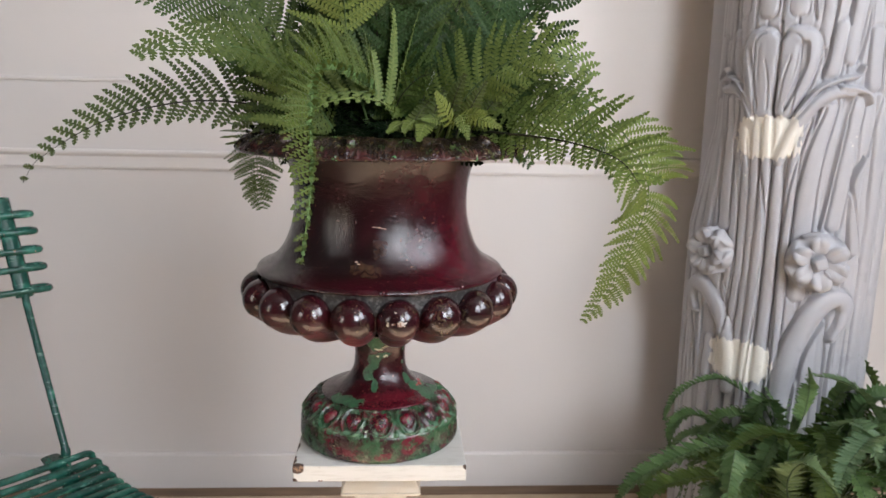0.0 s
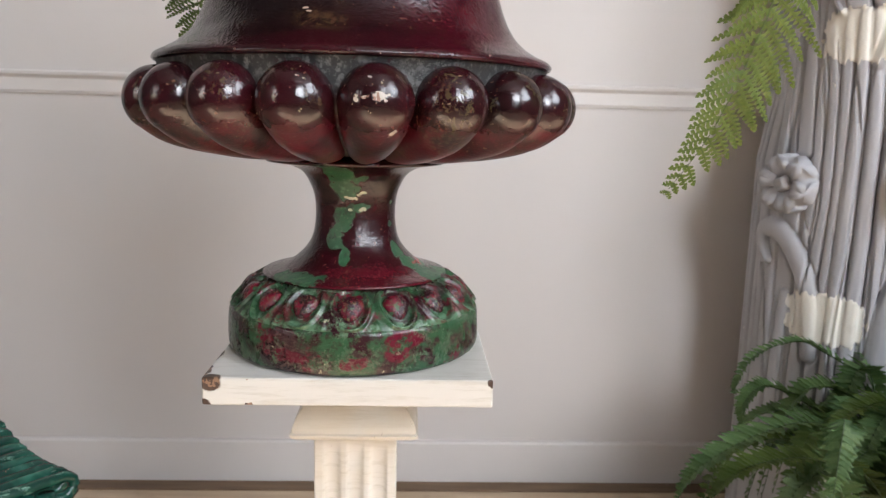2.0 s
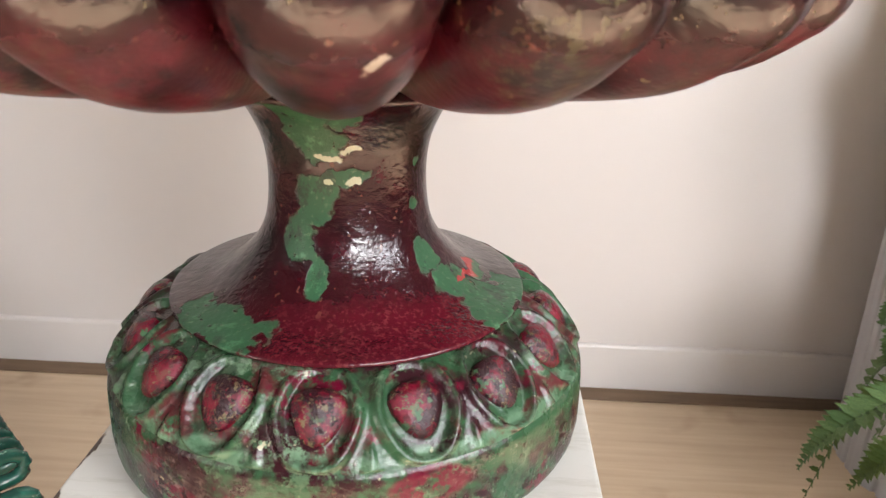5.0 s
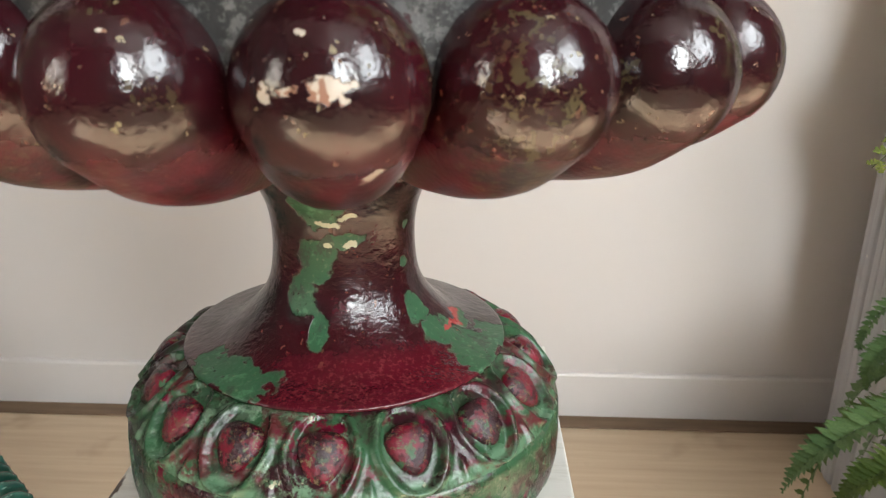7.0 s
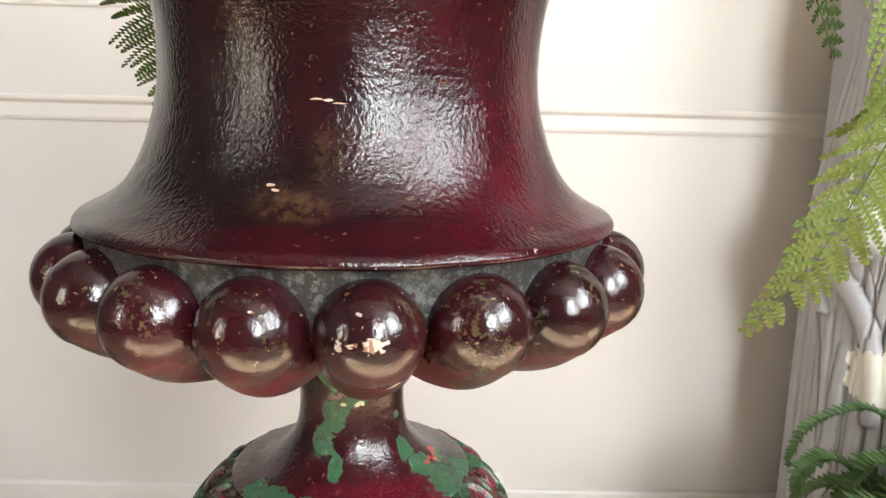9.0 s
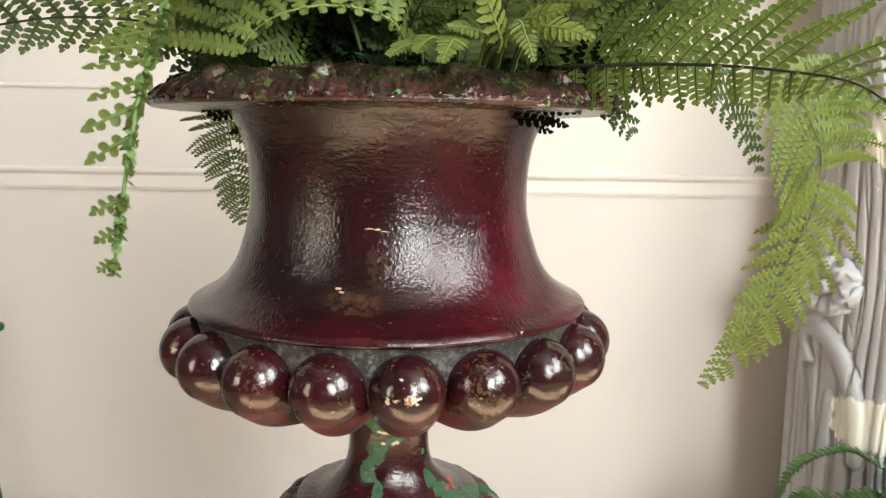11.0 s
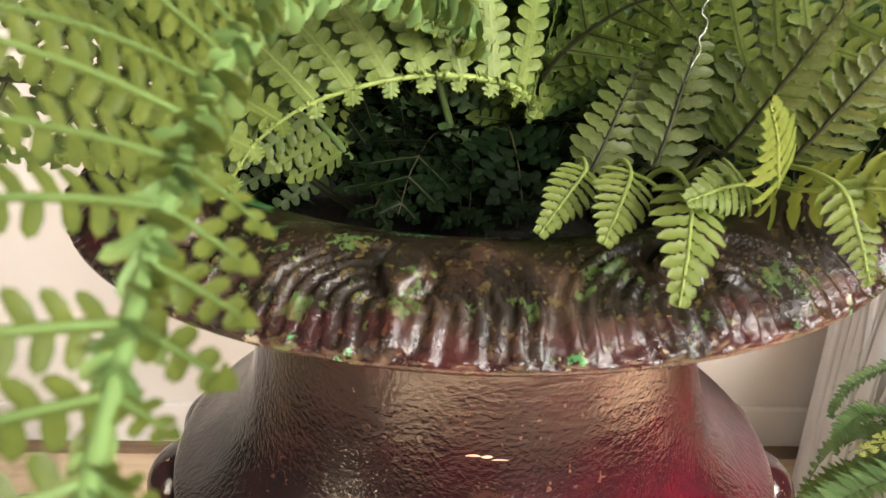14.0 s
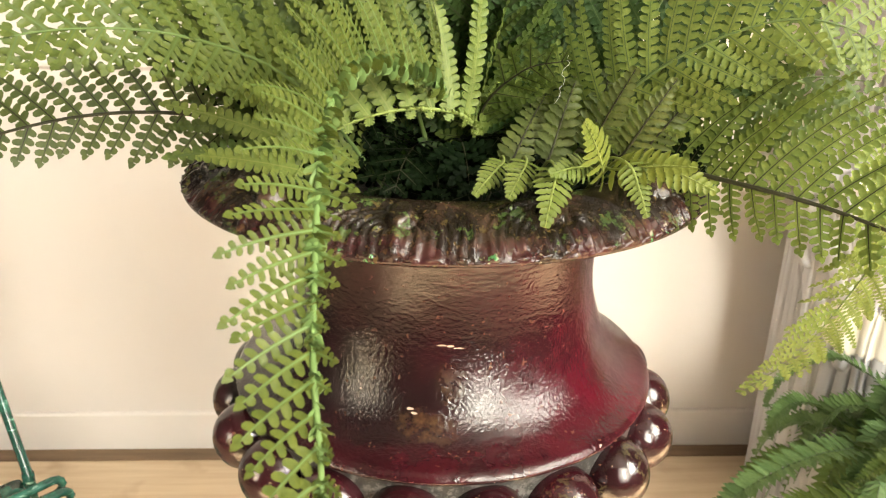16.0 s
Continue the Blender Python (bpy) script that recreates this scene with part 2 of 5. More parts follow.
        c = k.mix(holes, c, (0.002, 0.002, 0.002))
        masks = k.any(scratch, holes)
    elif name == "urn_bead_paint":
        c = k.mix(k.step(k.noise(24, 4), 0.46, 0.35), c, (0.034, 0.0024, 0.006))
        ch = k.any(k.blot((-0.0020, 0.8618, 0.9080), 0.0021, w), k.blot((0.0016, 0.8635, 0.9105), 0.0016, w), k.blot((0.0034, 0.8585, 0.8975), 0.0029, w, (0.8, 1, 1.0)),
                   k.blot((-0.0040, 0.8584, 0.8980), 0.0021, w, (0.6, 1, 1.8)), k.blot((-0.0116, 0.8608, 0.8975), 0.0025, w, (0.8, 1, 1.1)), k.blot((0.0072, 0.8693, 0.8785), 0.0022, w, (0.6, 1, 1.4)),
                   k.blot((-0.0437, 0.8636, 0.9090), 0.0014, w, (0.8, 1, 1.6)))
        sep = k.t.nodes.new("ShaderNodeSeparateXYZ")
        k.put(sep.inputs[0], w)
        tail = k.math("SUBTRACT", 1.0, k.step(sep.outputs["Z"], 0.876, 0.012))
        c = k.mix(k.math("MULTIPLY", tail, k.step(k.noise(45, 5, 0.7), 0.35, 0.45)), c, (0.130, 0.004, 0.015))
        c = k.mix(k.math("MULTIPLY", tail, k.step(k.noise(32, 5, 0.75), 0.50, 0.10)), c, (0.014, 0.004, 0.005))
        c = k.mix(k.math("MULTIPLY", tail, k.math("MULTIPLY", k.step(k.noise(230, 5, 0.75), 0.60, 0.06), 0.35)), c, (0.17, 0.09, 0.06))
        few = k.step(k.noise(240, 4, 0.6), 0.675, 0.015)
        dusty = k.math("MULTIPLY", k.step(k.noise(330, 3, 0.7), 0.52, 0.05), k.step(k.noise(30, 2), 0.52, 0.1))
        c = k.mix(k.math("MULTIPLY", dusty, 0.5), c, (0.085, 0.075, 0.035))
        c = k.mix(k.math("MULTIPLY", few, 0.8), c, (0.20, 0.16, 0.08))
        c = k.mix(ch, c, k.mix(k.step(k.noise(200, 3), 0.56), (0.38, 0.32, 0.26), (0.20, 0.09, 0.05)))
        masks = k.any(ch, few, k.math("MULTIPLY", tail, 0.7))
    if worn:
        m = k.noise(38, 6, 0.7)
        c = k.mix(k.step(m, 0.43, 0.08), (0.026, 0.005, 0.008), (0.026, 0.072, 0.032))
        c = k.mix(k.step(k.noise(130, 6, 0.8), 0.55, 0.05), c, (0.066, 0.112, 0.060))
        c = k.mix(k.step(k.noise(70 if name == "urn_border_paint" else 190, 6, 0.75), 0.57 if name == "urn_border_paint" else 0.64, 0.06), c, MINT)
        p = k.polar(0.010, 70)
        red = k.any(k.patches(p, ((25, 0.7370, 8, 0.0062), (22, 0.7290, 6, 0.0060), (4, 0.7230, 7, 0.0045), (-25, 0.7250, 11, 0.0040))),
                    k.step(k.noise(30, 6, 0.75), 0.585, 0.03))
        c = k.mix(k.math("MULTIPLY", red, k.step(k.noise(140, 5, 0.75), 0.42, 0.08)), c, (0.092, 0.002, 0.014))
        c = k.mix(k.math("MULTIPLY", k.step(k.noise(210, 4, 0.7), 0.66, 0.03), 0.4), c, (0.14, 0.070, 0.045))
        c = k.mix(k.math("MULTIPLY", k.step(k.noise(150, 3), 0.69, 0.02), 0.8), c, (0.42, 0.38, 0.25))
        if name == "urn_border_paint":
            left_over = k.math("MULTIPLY", k.step(k.noise(34, 4, 0.65), 0.53, 0.05), k.step(k.noise(170, 4, 0.7), 0.40, 0.08))
            c = k.mix(k.math("MULTIPLY", left_over, 0.85), c, (0.085, 0.004, 0.013))
            c = k.mix(k.math("MULTIPLY", k.step(k.noise(55, 5, 0.75), 0.49, 0.10), 0.65), c, (0.012, 0.016, 0.010))
            ledge = k.math("SUBTRACT", 1.0, k.step(k.polar(0.003, 120)[1], 0.7478, 0.0015))
            c = k.mix(k.math("MULTIPLY", ledge, k.step(k.noise(90, 5, 0.75), 0.40, 0.15)), c, (0.082, 0.155, 0.088))
        if name == "urn_foot_paint":
            tan = k.math("MULTIPLY", k.step(k.noise(24, 5, 0.7, stretch=(1, 1, 2)), 0.50, 0.12), k.step(k.noise(330, 5, 0.8, stretch=(1, 1, 1.6)), 0.50, 0.06))
            c = k.mix(k.math("MULTIPLY", tan, 0.40), c, (0.20, 0.150, 0.115))
        masks = m
    k.set("Base Color", c)
    r = k.math("MULTIPLY_ADD", k.noise(45, 4, 0.7), 0.20, 0.17 if worn else {"urn_body_paint": 0.04, "urn_bead_paint": 0.05}.get(name, 0.08))
    if masks is not None and not worn:
        r = k.math("MULTIPLY_ADD", masks, 0.25, r)
    k.set("Roughness", r)
    coarse, fine = {"urn_body_paint": (0.6, 0.70), "urn_bead_paint": (0.45, 0.50)}.get(name, (1.0, 0.25))
    ripple = k.math("ADD", k.math("MULTIPLY", k.noise(75, 5, 0.65, stretch=(1, 1, 1.4)), coarse), k.math("MULTIPLY", k.noise(460, 3), fine))
    if name == "urn_body_paint":
        high = k.math("MULTIPLY_ADD", k.polar(0.01, 20)[1], 12.0, -11.6, clamp=True)
        ripple = k.math("MULTIPLY_ADD", k.math("MULTIPLY", k.noise(48, 3, 0.55, stretch=(1, 1, 4.0)), high), 1.1, ripple)
    if masks is not None:
        ripple = k.math("SUBTRACT", ripple, k.math("MULTIPLY", masks, 0.35))
    k.bump(ripple, {"urn_body_paint": 0.40, "urn_bead_paint": 0.28, "urn_stem_paint": 0.6}.get(name, 0.45), 0.0016)
    return k.m


def make_band_grey():
    k = Mat("dusty_grey_band", 0.6, spec=0.4)
    c = k.mix(k.step(k.noise(60, 5, 0.75), 0.5, 0.10), (0.022, 0.021, 0.020), (0.090, 0.086, 0.082))
    c = k.mix(k.math("MULTIPLY", k.step(k.noise(210, 5, 0.8), 0.54, 0.05), 0.7), c, (0.135, 0.130, 0.122))
    k.set("Base Color", k.mix(k.step(k.noise(130, 4, 0.7), 0.62, 0.03), c, MAROON)).bump(k.noise(320, 3), 0.4, 0.001)
    return k.m


def make_egg_paint():
    k = Mat("egg_paint", 0.20, spec=0.6)
    r = k.rand()
    c = k.mix(k.step(k.noise(75, 5, 0.75), 0.45, 0.12), (0.022, 0.004, 0.007), (0.140, 0.004, 0.016))
    c = k.mix(k.math("MULTIPLY", k.step(k.noise(330, 5, 0.8), 0.57, 0.04), 0.85), c, (0.13, 0.10, 0.05))
    c = k.mix(k.math("MULTIPLY", k.step(k.noise(140, 4, 0.7), 0.58, 0.03), r), c, GREEN)
    k.set("Base Color", c).bump(k.noise(230, 5, 0.75), 0.75, 0.0015)
    return k.m


def make_rim_paint():
    k = Mat("rim_paint", 0.25, spec=0.42)
    w = k.warped(90, 0.008)
    c = k.mix(k.step(k.noise(40, 4), 0.5, 0.15), (0.010, 0.006, 0.004), (0.042, 0.022, 0.014))
    c = k.mix(k.math("MULTIPLY", k.step(k.noise(85, 5, 0.7), 0.57, 0.04), 0.8), c, (0.05, 0.085, 0.025))
    c = k.mix(k.math("MULTIPLY", k.step(k.noise(170, 4, 0.7), 0.66, 0.03), 0.5), c, (0.16, 0.08, 0.03))
    c = k.mix(k.math("MULTIPLY", k.step(k.noise(240, 4, 0.7), 0.58, 0.06), 0.32), c, (0.15, 0.110, 0.035))
    sep = k.t.nodes.new("ShaderNodeSeparateXYZ")
    k.put(sep.inputs[0], w)
    rad = k.vec("LENGTH", k.vec("MULTIPLY", k.vec("SUBTRACT", w, (UX, UY, 0)), (1, 1, 0)))
    hem = k.math("MULTIPLY", k.step(rad, 0.1555, 0.004), k.step(k.noise(60, 5, 0.7), 0.40, 0.2))
    c = k.mix(k.math("MULTIPLY", hem, 0.35), c, (0.075, 0.008, 0.015))
    lip = k.math("MULTIPLY", k.step(rad, 0.1625, 0.001), k.step(k.noise(95, 4, 0.7), 0.60, 0.02))
    c = k.mix(lip, c, k.mix(k.step(k.noise(38, 2), 0.5, 0.03), (0.05, 0.17, 0.06), (0.26, 0.21, 0.15)))
    inner = k.math("MULTIPLY", k.math("SUBTRACT", 1.0, k.step(rad, 0.1235, 0.002)), k.step(k.noise(30, 4, 0.7), 0.5, 0.04))
    c = k.mix(inner, c, (0.045, 0.16, 0.05))
    k.set("Base Color", c)
    k.set("Roughness", k.math("SUBTRACT", k.math("MULTIPLY_ADD", k.noise(70, 4, 0.7), 0.36, 0.06), k.math("MULTIPLY", hem, 0.08)))
    k.bump(k.math("ADD", k.noise(150, 5, 0.7), k.math("MULTIPLY", k.noise(420, 3), 0.25)), 0.5, 0.0020)
    return k.m


def make_leaf(name, dark, light, through_light=0.35, rough=0.42, spec=0.26):
    k = Mat(name, rough, spec=spec)
    isl = k.geo.outputs["Random Per Island"]
    c = k.mix(k.math("MULTIPLY_ADD", isl, 0.75, k.math("MULTIPLY", k.noise(14, 3), 0.3), clamp=True), dark, light)
    c = k.mix(k.math("MULTIPLY", k.rand(), 0.45), c, tuple(min(1, x * y) for x, y in zip(light, (1.35, 1.15, 0.7))))
    k.set("Base Color", c)
    fine = k.noise(420, 4, 0.65)
    c = k.mix(k.step(fine, 0.36, 0.3), k.mix(0.55, c, dark), c)
    k.set("Base Color", c)
    k.bump(k.math("ADD", fine, k.noise(1100, 2)), 0.45, 0.0006)
    tr = k.t.nodes.new("ShaderNodeBsdfTranslucent")
    k.put(tr.inputs["Color"], k.mix(0.4, c, (0.16, 0.26, 0.05)))
    ms = k.t.nodes.new("ShaderNodeMixShader")
    ms.inputs[0].default_value = through_light
    k.t.links.new(k.b.outputs[0], ms.inputs[1])
    k.t.links.new(tr.outputs[0], ms.inputs[2])
    k.t.links.new(ms.outputs[0], k.t.nodes["Material Output"].inputs["Surface"])
    return k.m


def make_stem(name, colour):
    k = Mat(name, 0.55, spec=0.2)
    k.set("Base Color", k.mix(k.noise(60, 3), tuple(x * 0.7 for x in colour), colour))
    return k.m


def make_chair_paint():
    k = Mat("green_chair_paint", 0.26, spec=0.6)
    c = k.mix(k.step(k.noise(30, 4), 0.5, 0.2), (0.006, 0.060, 0.042), (0.028, 0.170, 0.118))
    c = k.mix(k.step(k.noise(60, 5, 0.7, stretch=(0.6, 0.6, 2.5)), 0.60, 0.06), c, (0.20, 0.44, 0.34))
    c = k.mix(k.step(k.noise(40, 5, 0.7), 0.66, 0.03), c, (0.42, 0.25, 0.17))
    k.set("Base Color", c).bump(k.noise(120, 4), 0.3, 0.001)
    return k.m


def make_plaster(name, lo, hi):
    k = Mat(name, 0.5, spec=0.4)
    c = k.mix(k.noise(5, 4), lo, hi)
    c = k.mix(k.math("MULTIPLY", k.step(k.noise(16, 5, 0.65), 0.60, 0.1), 0.4), c, tuple(x * 0.72 for x in lo))
    c = k.mix(k.step(k.noise(38, 4, 0.6), 0.72, 0.015), c, (0.75, 0.71, 0.63))
    k.set("Base Color", c)
    k.bump(k.math("ADD", k.noise(25, 5, 0.6), k.math("MULTIPLY", k.noise(160, 3), 0.3)), 0.22, 0.003)
    return k.m


def make_soil():
    k = Mat("dark_compost", 0.9)
    k.set("Base Color", k.mix(k.noise(90, 4), (0.006, 0.006, 0.004), (0.02, 0.017, 0.010))).bump(k.noise(120, 5), 0.8, 0.006)
    return k.m


WALL, TRIM, FLOOR, STRIP = make_wall_paint(), make_trim_paint(), make_floor_boards(), make_dark_strip()
# unseen ceiling and walls, set dark to hold down bounce light and urn reflections
CEILING = make_plain("ceiling_dim_grey", (0.32, 0.31, 0.30))
DIM = make_plain("dim_unseen_wall", (0.058, 0.051, 0.047))
FRAME = make_plain("window_white", (0.78, 0.77, 0.74), 0.4)
PED = make_pedestal_paint("cream_pedestal_paint")
PED_WORN = make_pedestal_paint("worn_cream_pedestal_paint", 0.42, 0.60)
BODY, BEAD, STEM = make_urn_paint("urn_body_paint"), make_urn_paint("urn_bead_paint"), make_urn_paint("urn_stem_paint")
BORDER = make_urn_paint("urn_border_paint", 1.0)
FOOT, BAND, EGG, RIM, SOIL = make_urn_paint("urn_foot_paint", 1.0), make_band_grey(), make_egg_paint(), make_rim_paint(), make_soil()
LEAF = make_leaf("fern_leaf", (0.022, 0.052, 0.013), (0.098, 0.136, 0.038))
# two darker leaf copies, the crown's own shade put into their colour
LEAF_DARK_SHADE = make_leaf("fern_leaf_dark_shade", (0.007, 0.020, 0.005), (0.030, 0.062, 0.016), 0.15, 0.5, 0.2)
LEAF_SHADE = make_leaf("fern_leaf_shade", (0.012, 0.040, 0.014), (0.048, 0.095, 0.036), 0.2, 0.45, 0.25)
# yellower, lighter leaf copy: window light on outer and front fronds painted in
LEAF_LIT = make_leaf("fern_leaf_lit", (0.070, 0.118, 0.028), (0.190, 0.240, 0.068))
LEAF_OLIVE = make_leaf("fern_leaf_olive", (0.036, 0.056, 0.018), (0.098, 0.118, 0.036), 0.25)
# near-black leaf copy: the shade inside the urn's mouth as colour
LEAF_MOUTH_SHADE = make_leaf("fern_leaf_mouth_shade", (0.001, 0.003, 0.001), (0.0035, 0.009, 0.0025), 0.04, 0.6, 0.05)
LEAF_YOUNG = make_leaf("fern_leaf_young", (0.095, 0.130, 0.027), (0.168, 0.203, 0.053))
LEAF_POT = make_leaf("boston_fern_leaf", (0.042, 0.098, 0.036), (0.140, 0.220, 0.090), 0.25)
LEAF_PALE = make_leaf("boston_fern_leaf_pale", (0.075, 0.140, 0.070), (0.190, 0.265, 0.150), 0.25)
STALK_POT = make_stem("boston_fern_stalk", (0.07, 0.11, 0.05))
STALK_FRONT = make_stem("fern_stalk_front", (0.125, 0.200, 0.065))
LEAF_FRONT = make_leaf("fern_leaf_front", (0.042, 0.064, 0.013), (0.105, 0.128, 0.030), 0.25)
STALK_PALE = make_stem("fern_stalk_pale", (0.20, 0.25, 0.07))
# the dark one is for brown stalks, and stands for shade inside the crown
STALK, STALK_DARK = make_stem("fern_stalk", (0.085, 0.13, 0.04)), make_stem("fern_stalk_brown_shade", (0.028, 0.028, 0.014))
CHAIR = make_chair_paint()
PLASTER = make_plaster("grey_carved_plaster", (0.345, 0.337, 0.350), (0.445, 0.434, 0.450))
PATCH = make_plaster("cream_repair_plaster", (0.64, 0.60, 0.53), (0.72, 0.68, 0.61))
POT = make_plain("black_pot", (0.02, 0.02, 0.02), 0.45)
THREAD = make_plain("white_thread", (0.58, 0.59, 0.56))


# ---- helpers for meshes ----
def mesh_of(name, verts, faces, material, smooth=True):
    me = bpy.data.meshes.new(name)
    me.from_pydata([tuple(v) for v in verts], [], faces)
    me.materials.append(material)
    if smooth:
        me.polygons.foreach_set("use_smooth", [True] * len(me.polygons))
    me.update()
    return me


def from_bm(name, bm, material, smooth=False):
    me = bpy.data.meshes.new(name)
    bm.to_mesh(me)
    bm.free()
    me.materials.append(material)
    if smooth:
        me.polygons.foreach_set("use_smooth", [True] * len(me.polygons))
    return me


def part(name, me, parent, label="", m=None):
    ob = new(name, me)
    ob.parent = parent
    if m is not None:
        ob.matrix_basis = m
    if label:
        ob["label"] = label
    return ob


def thing(name, at, label, category, group="", kind=""):
    ob = new(name)
    ob.location = at
    return tagged(ob, label, category, group, kind)


def box_bm(lo, hi, bevel=0.0, seg=2, bm=None):
    bm = bm or bmesh.new()
    lo, hi = Vector(lo), Vector(hi)
    made = bmesh.ops.create_cube(bm, size=1, matrix=Matrix.LocRotScale((lo + hi) / 2, None, hi - lo))
    if bevel:
        edges = {e for v in made["verts"] for e in v.link_edges}
        bmesh.ops.bevel(bm, geom=list(edges), offset=bevel, segments=seg, affect="EDGES", profile=0.6)
    return bm


def smooth_line(points, n):
    """Catmull-Rom through points, n steps a span."""
    p = [Vector(q) for q in points]
    p = [2 * p[0] - p[1], *p, 2 * p[-1] - p[-2]]
    out = []
    for i in range(1, len(p) - 2):
        for j in range(n):
            t = j / n
            a, b, c, d = p[i - 1:i + 3]
            out.append(0.5 * (2 * b + (c - a) * t + (2 * a - 5 * b + 4 * c - d) * t * t + (3 * b - a - 3 * c + d) * t ** 3))
    out.append(p[-2])
    return out


def lathe(name, profile, material, seg=128, bulge=None, closed=False):
    """A turned surface; bulge(angle, share along the profile) moves a point along the profile's normal."""
    prof = [Vector((r, z)) for r, z in profile]
    n = len(prof)
    nor = []
    for i in range(n):
        d = prof[min(i + 1, n - 1)] - prof[max(i - 1, 0)]
        nor.append(Vector((d.y, -d.x)).normalized() if d.length else Vector((1, 0)))
    verts, faces = [], []
    for i, p in enumerate(prof):
        for j in range(seg):
            a = 2 * math.pi * j / seg
            h = bulge(a, i / (n - 1)) if bulge else 0
            q = p + nor[i] * h
            verts.append((q.x * math.sin(a), -q.x * math.cos(a), q.y))
    for i in range(n - 1):
        for j in range(seg):
            k = (j + 1) % seg
            faces.append((i * seg + j, i * seg + k, (i + 1) * seg + k, (i + 1) * seg + j))
    if closed:
        faces.append(tuple(range(seg))[::-1])
        faces.append(tuple((n - 1) * seg + j for j in range(seg)))
    return mesh_of(name, verts, faces, material)


def tube_data(line, radii, sides=8, flat=1.0, up=Vector((0, 0, 1)), caps=True):
    """Verts and faces of a tapered tube along a line of points."""
    verts, faces = [], []
    n = len(line)
    for i, p in enumerate(line):
        d = (line[min(i + 1, n - 1)] - line[max(i - 1, 0)]).normalized()
        s = d.cross(up)
        s = s.normalized() if s.length > 1e-4 else d.orthogonal().normalized()
        u = s.cross(d)
        r = radii[i] if hasattr(radii, "__len__") else radii
        for j in range(sides):
            a = 2 * math.pi * j / sides
            verts.append(p + s * (r * math.cos(a)) + u * (r * flat * math.sin(a)))
    for i in range(n - 1):
        for j in range(sides):
            k = (j + 1) % sides
            faces.append((i * sides + j, (i + 1) * sides + j, (i + 1) * sides + k, i * sides + k))
    if caps:
        faces.append(tuple(range(sides)))
        faces.append(tuple((n - 1) * sides + j for j in range(sides))[::-1])
    return verts, faces


def tube(name, line, radii, material, sides=8, flat=1.0, up=Vector((0, 0, 1))):
    return mesh_of(name, *tube_data(line, radii, sides, flat, up), material)


# ---- the room ----
def structure(name, me, label, category):
    return tagged(new(name, me), label, category, kind="structure")


def wall_with_openings(name, axis, near, far, lo, hi, openings, label):
    """A wall along x (axis 0) or y (axis 1) between near and far, with openings (mid, width, sill, head)."""
    bm = bmesh.new()

    def block(a0, a1, z0, z1):
        if axis == 0:
            box_bm((a0, near, z0), (a1, far, z1), bm=bm)
        else:
            box_bm((near, a0, z0), (far, a1, z1), bm=bm)
    at = lo
    for mid, wide, sill, head in openings:
        block(at, mid - wide / 2, 0, CEIL)
        block(mid - wide / 2, mid + wide / 2, 0, sill)
        block(mid - wide / 2, mid + wide / 2, head, CEIL)
        at = mid + wide / 2
    block(at, hi, 0, CEIL)
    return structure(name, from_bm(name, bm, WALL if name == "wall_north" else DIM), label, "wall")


wall_with_openings("wall_north", 0, NORTH, NORTH + 0.12, WEST, EAST, (), "smooth off-white painted wall with moulded trim")
# three unseen walls added to close the room, dark so the urn mirrors little
wall_with_openings("wall_south", 0, SOUTH - 0.2, SOUTH, WEST, EAST, SOUTH_WINDOWS, "plain unseen wall, darkened to cut reflections, with a tall window")
wall_with_openings("wall_east", 1, EAST, EAST + 0.2, SOUTH - 0.2, NORTH + 0.12, EAST_WINDOWS, "plain unseen wall, darkened to cut reflections, with a wide window")
wall_with_openings("wall_west", 1, WEST - 0.2, WEST, SOUTH - 0.2, NORTH + 0.12, WEST_WINDOWS, "plain unseen wall, darkened to cut reflections, with a narrow window")
structure("floor", from_bm("floor", box_bm((WEST, SOUTH, -0.1), (EAST, NORTH, 0)), FLOOR), "pale tan wooden floor", "floor")
structure("ceiling", from_bm("ceiling", box_bm((WEST, SOUTH, CEIL), (EAST, NORTH, CEIL + 0.1)), CEILING), "plain unseen grey ceiling, darkened to cut bounce light", "ceiling")
structure("floor_border", from_bm("floor_border", box_bm((WEST, NORTH - 0.058, 0.0005), (EAST, NORTH - 0.0125, 0.004), 0.001, 1), STRIP), "dark brown wooden strip along the wall", "floor trim")


def moulding(name, length_x, profile, label):
    """A straight moulding on the north wall; profile rows: stand-off from the wall, z."""
    x0, x1 = length_x
    verts, faces = [], []
    for x in (x0, x1):
        verts += [(x, NORTH - d, z) for d, z in profile]
    n = len(profile)
    for i in range(n):
        k = (i + 1) % n
        faces.append((i, k, n + k, n + i))
    faces += [tuple(range(n))[::-1], tuple(range(n, 2 * n))]
    me = mesh_of(name, verts, faces, TRIM, smooth=False)
    return structure(name, me, label, "moulding")


moulding("baseboard", (WEST, EAST), ((0, 0), (0.012, 0), (0.012, 0.102), (0.010, 0.1055), (0.006, 0.107), (0, 0.107)), "low off-white painted baseboard")
moulding("trim", (WEST, EAST), ((0, 0.9165), (0.005, 0.9165), (0.006, 0.920), (0.0075, 0.923), (0.0075, 0.949), (0.010, 0.952), (0.015, 0.957), (0.0155, 0.963), (0.012, 0.967), (0, 0.967)), "off-white painted dado rail along the wall")
panel_profile = ((0, 1.142), (0.004, 1.142), (0.006, 1.146), (0.006, 1.150), (0.003, 1.153), (0, 1.153))
moulding("trim", (-1.9, 0.12), panel_profile, "thin off-white panel moulding above the dado rail")


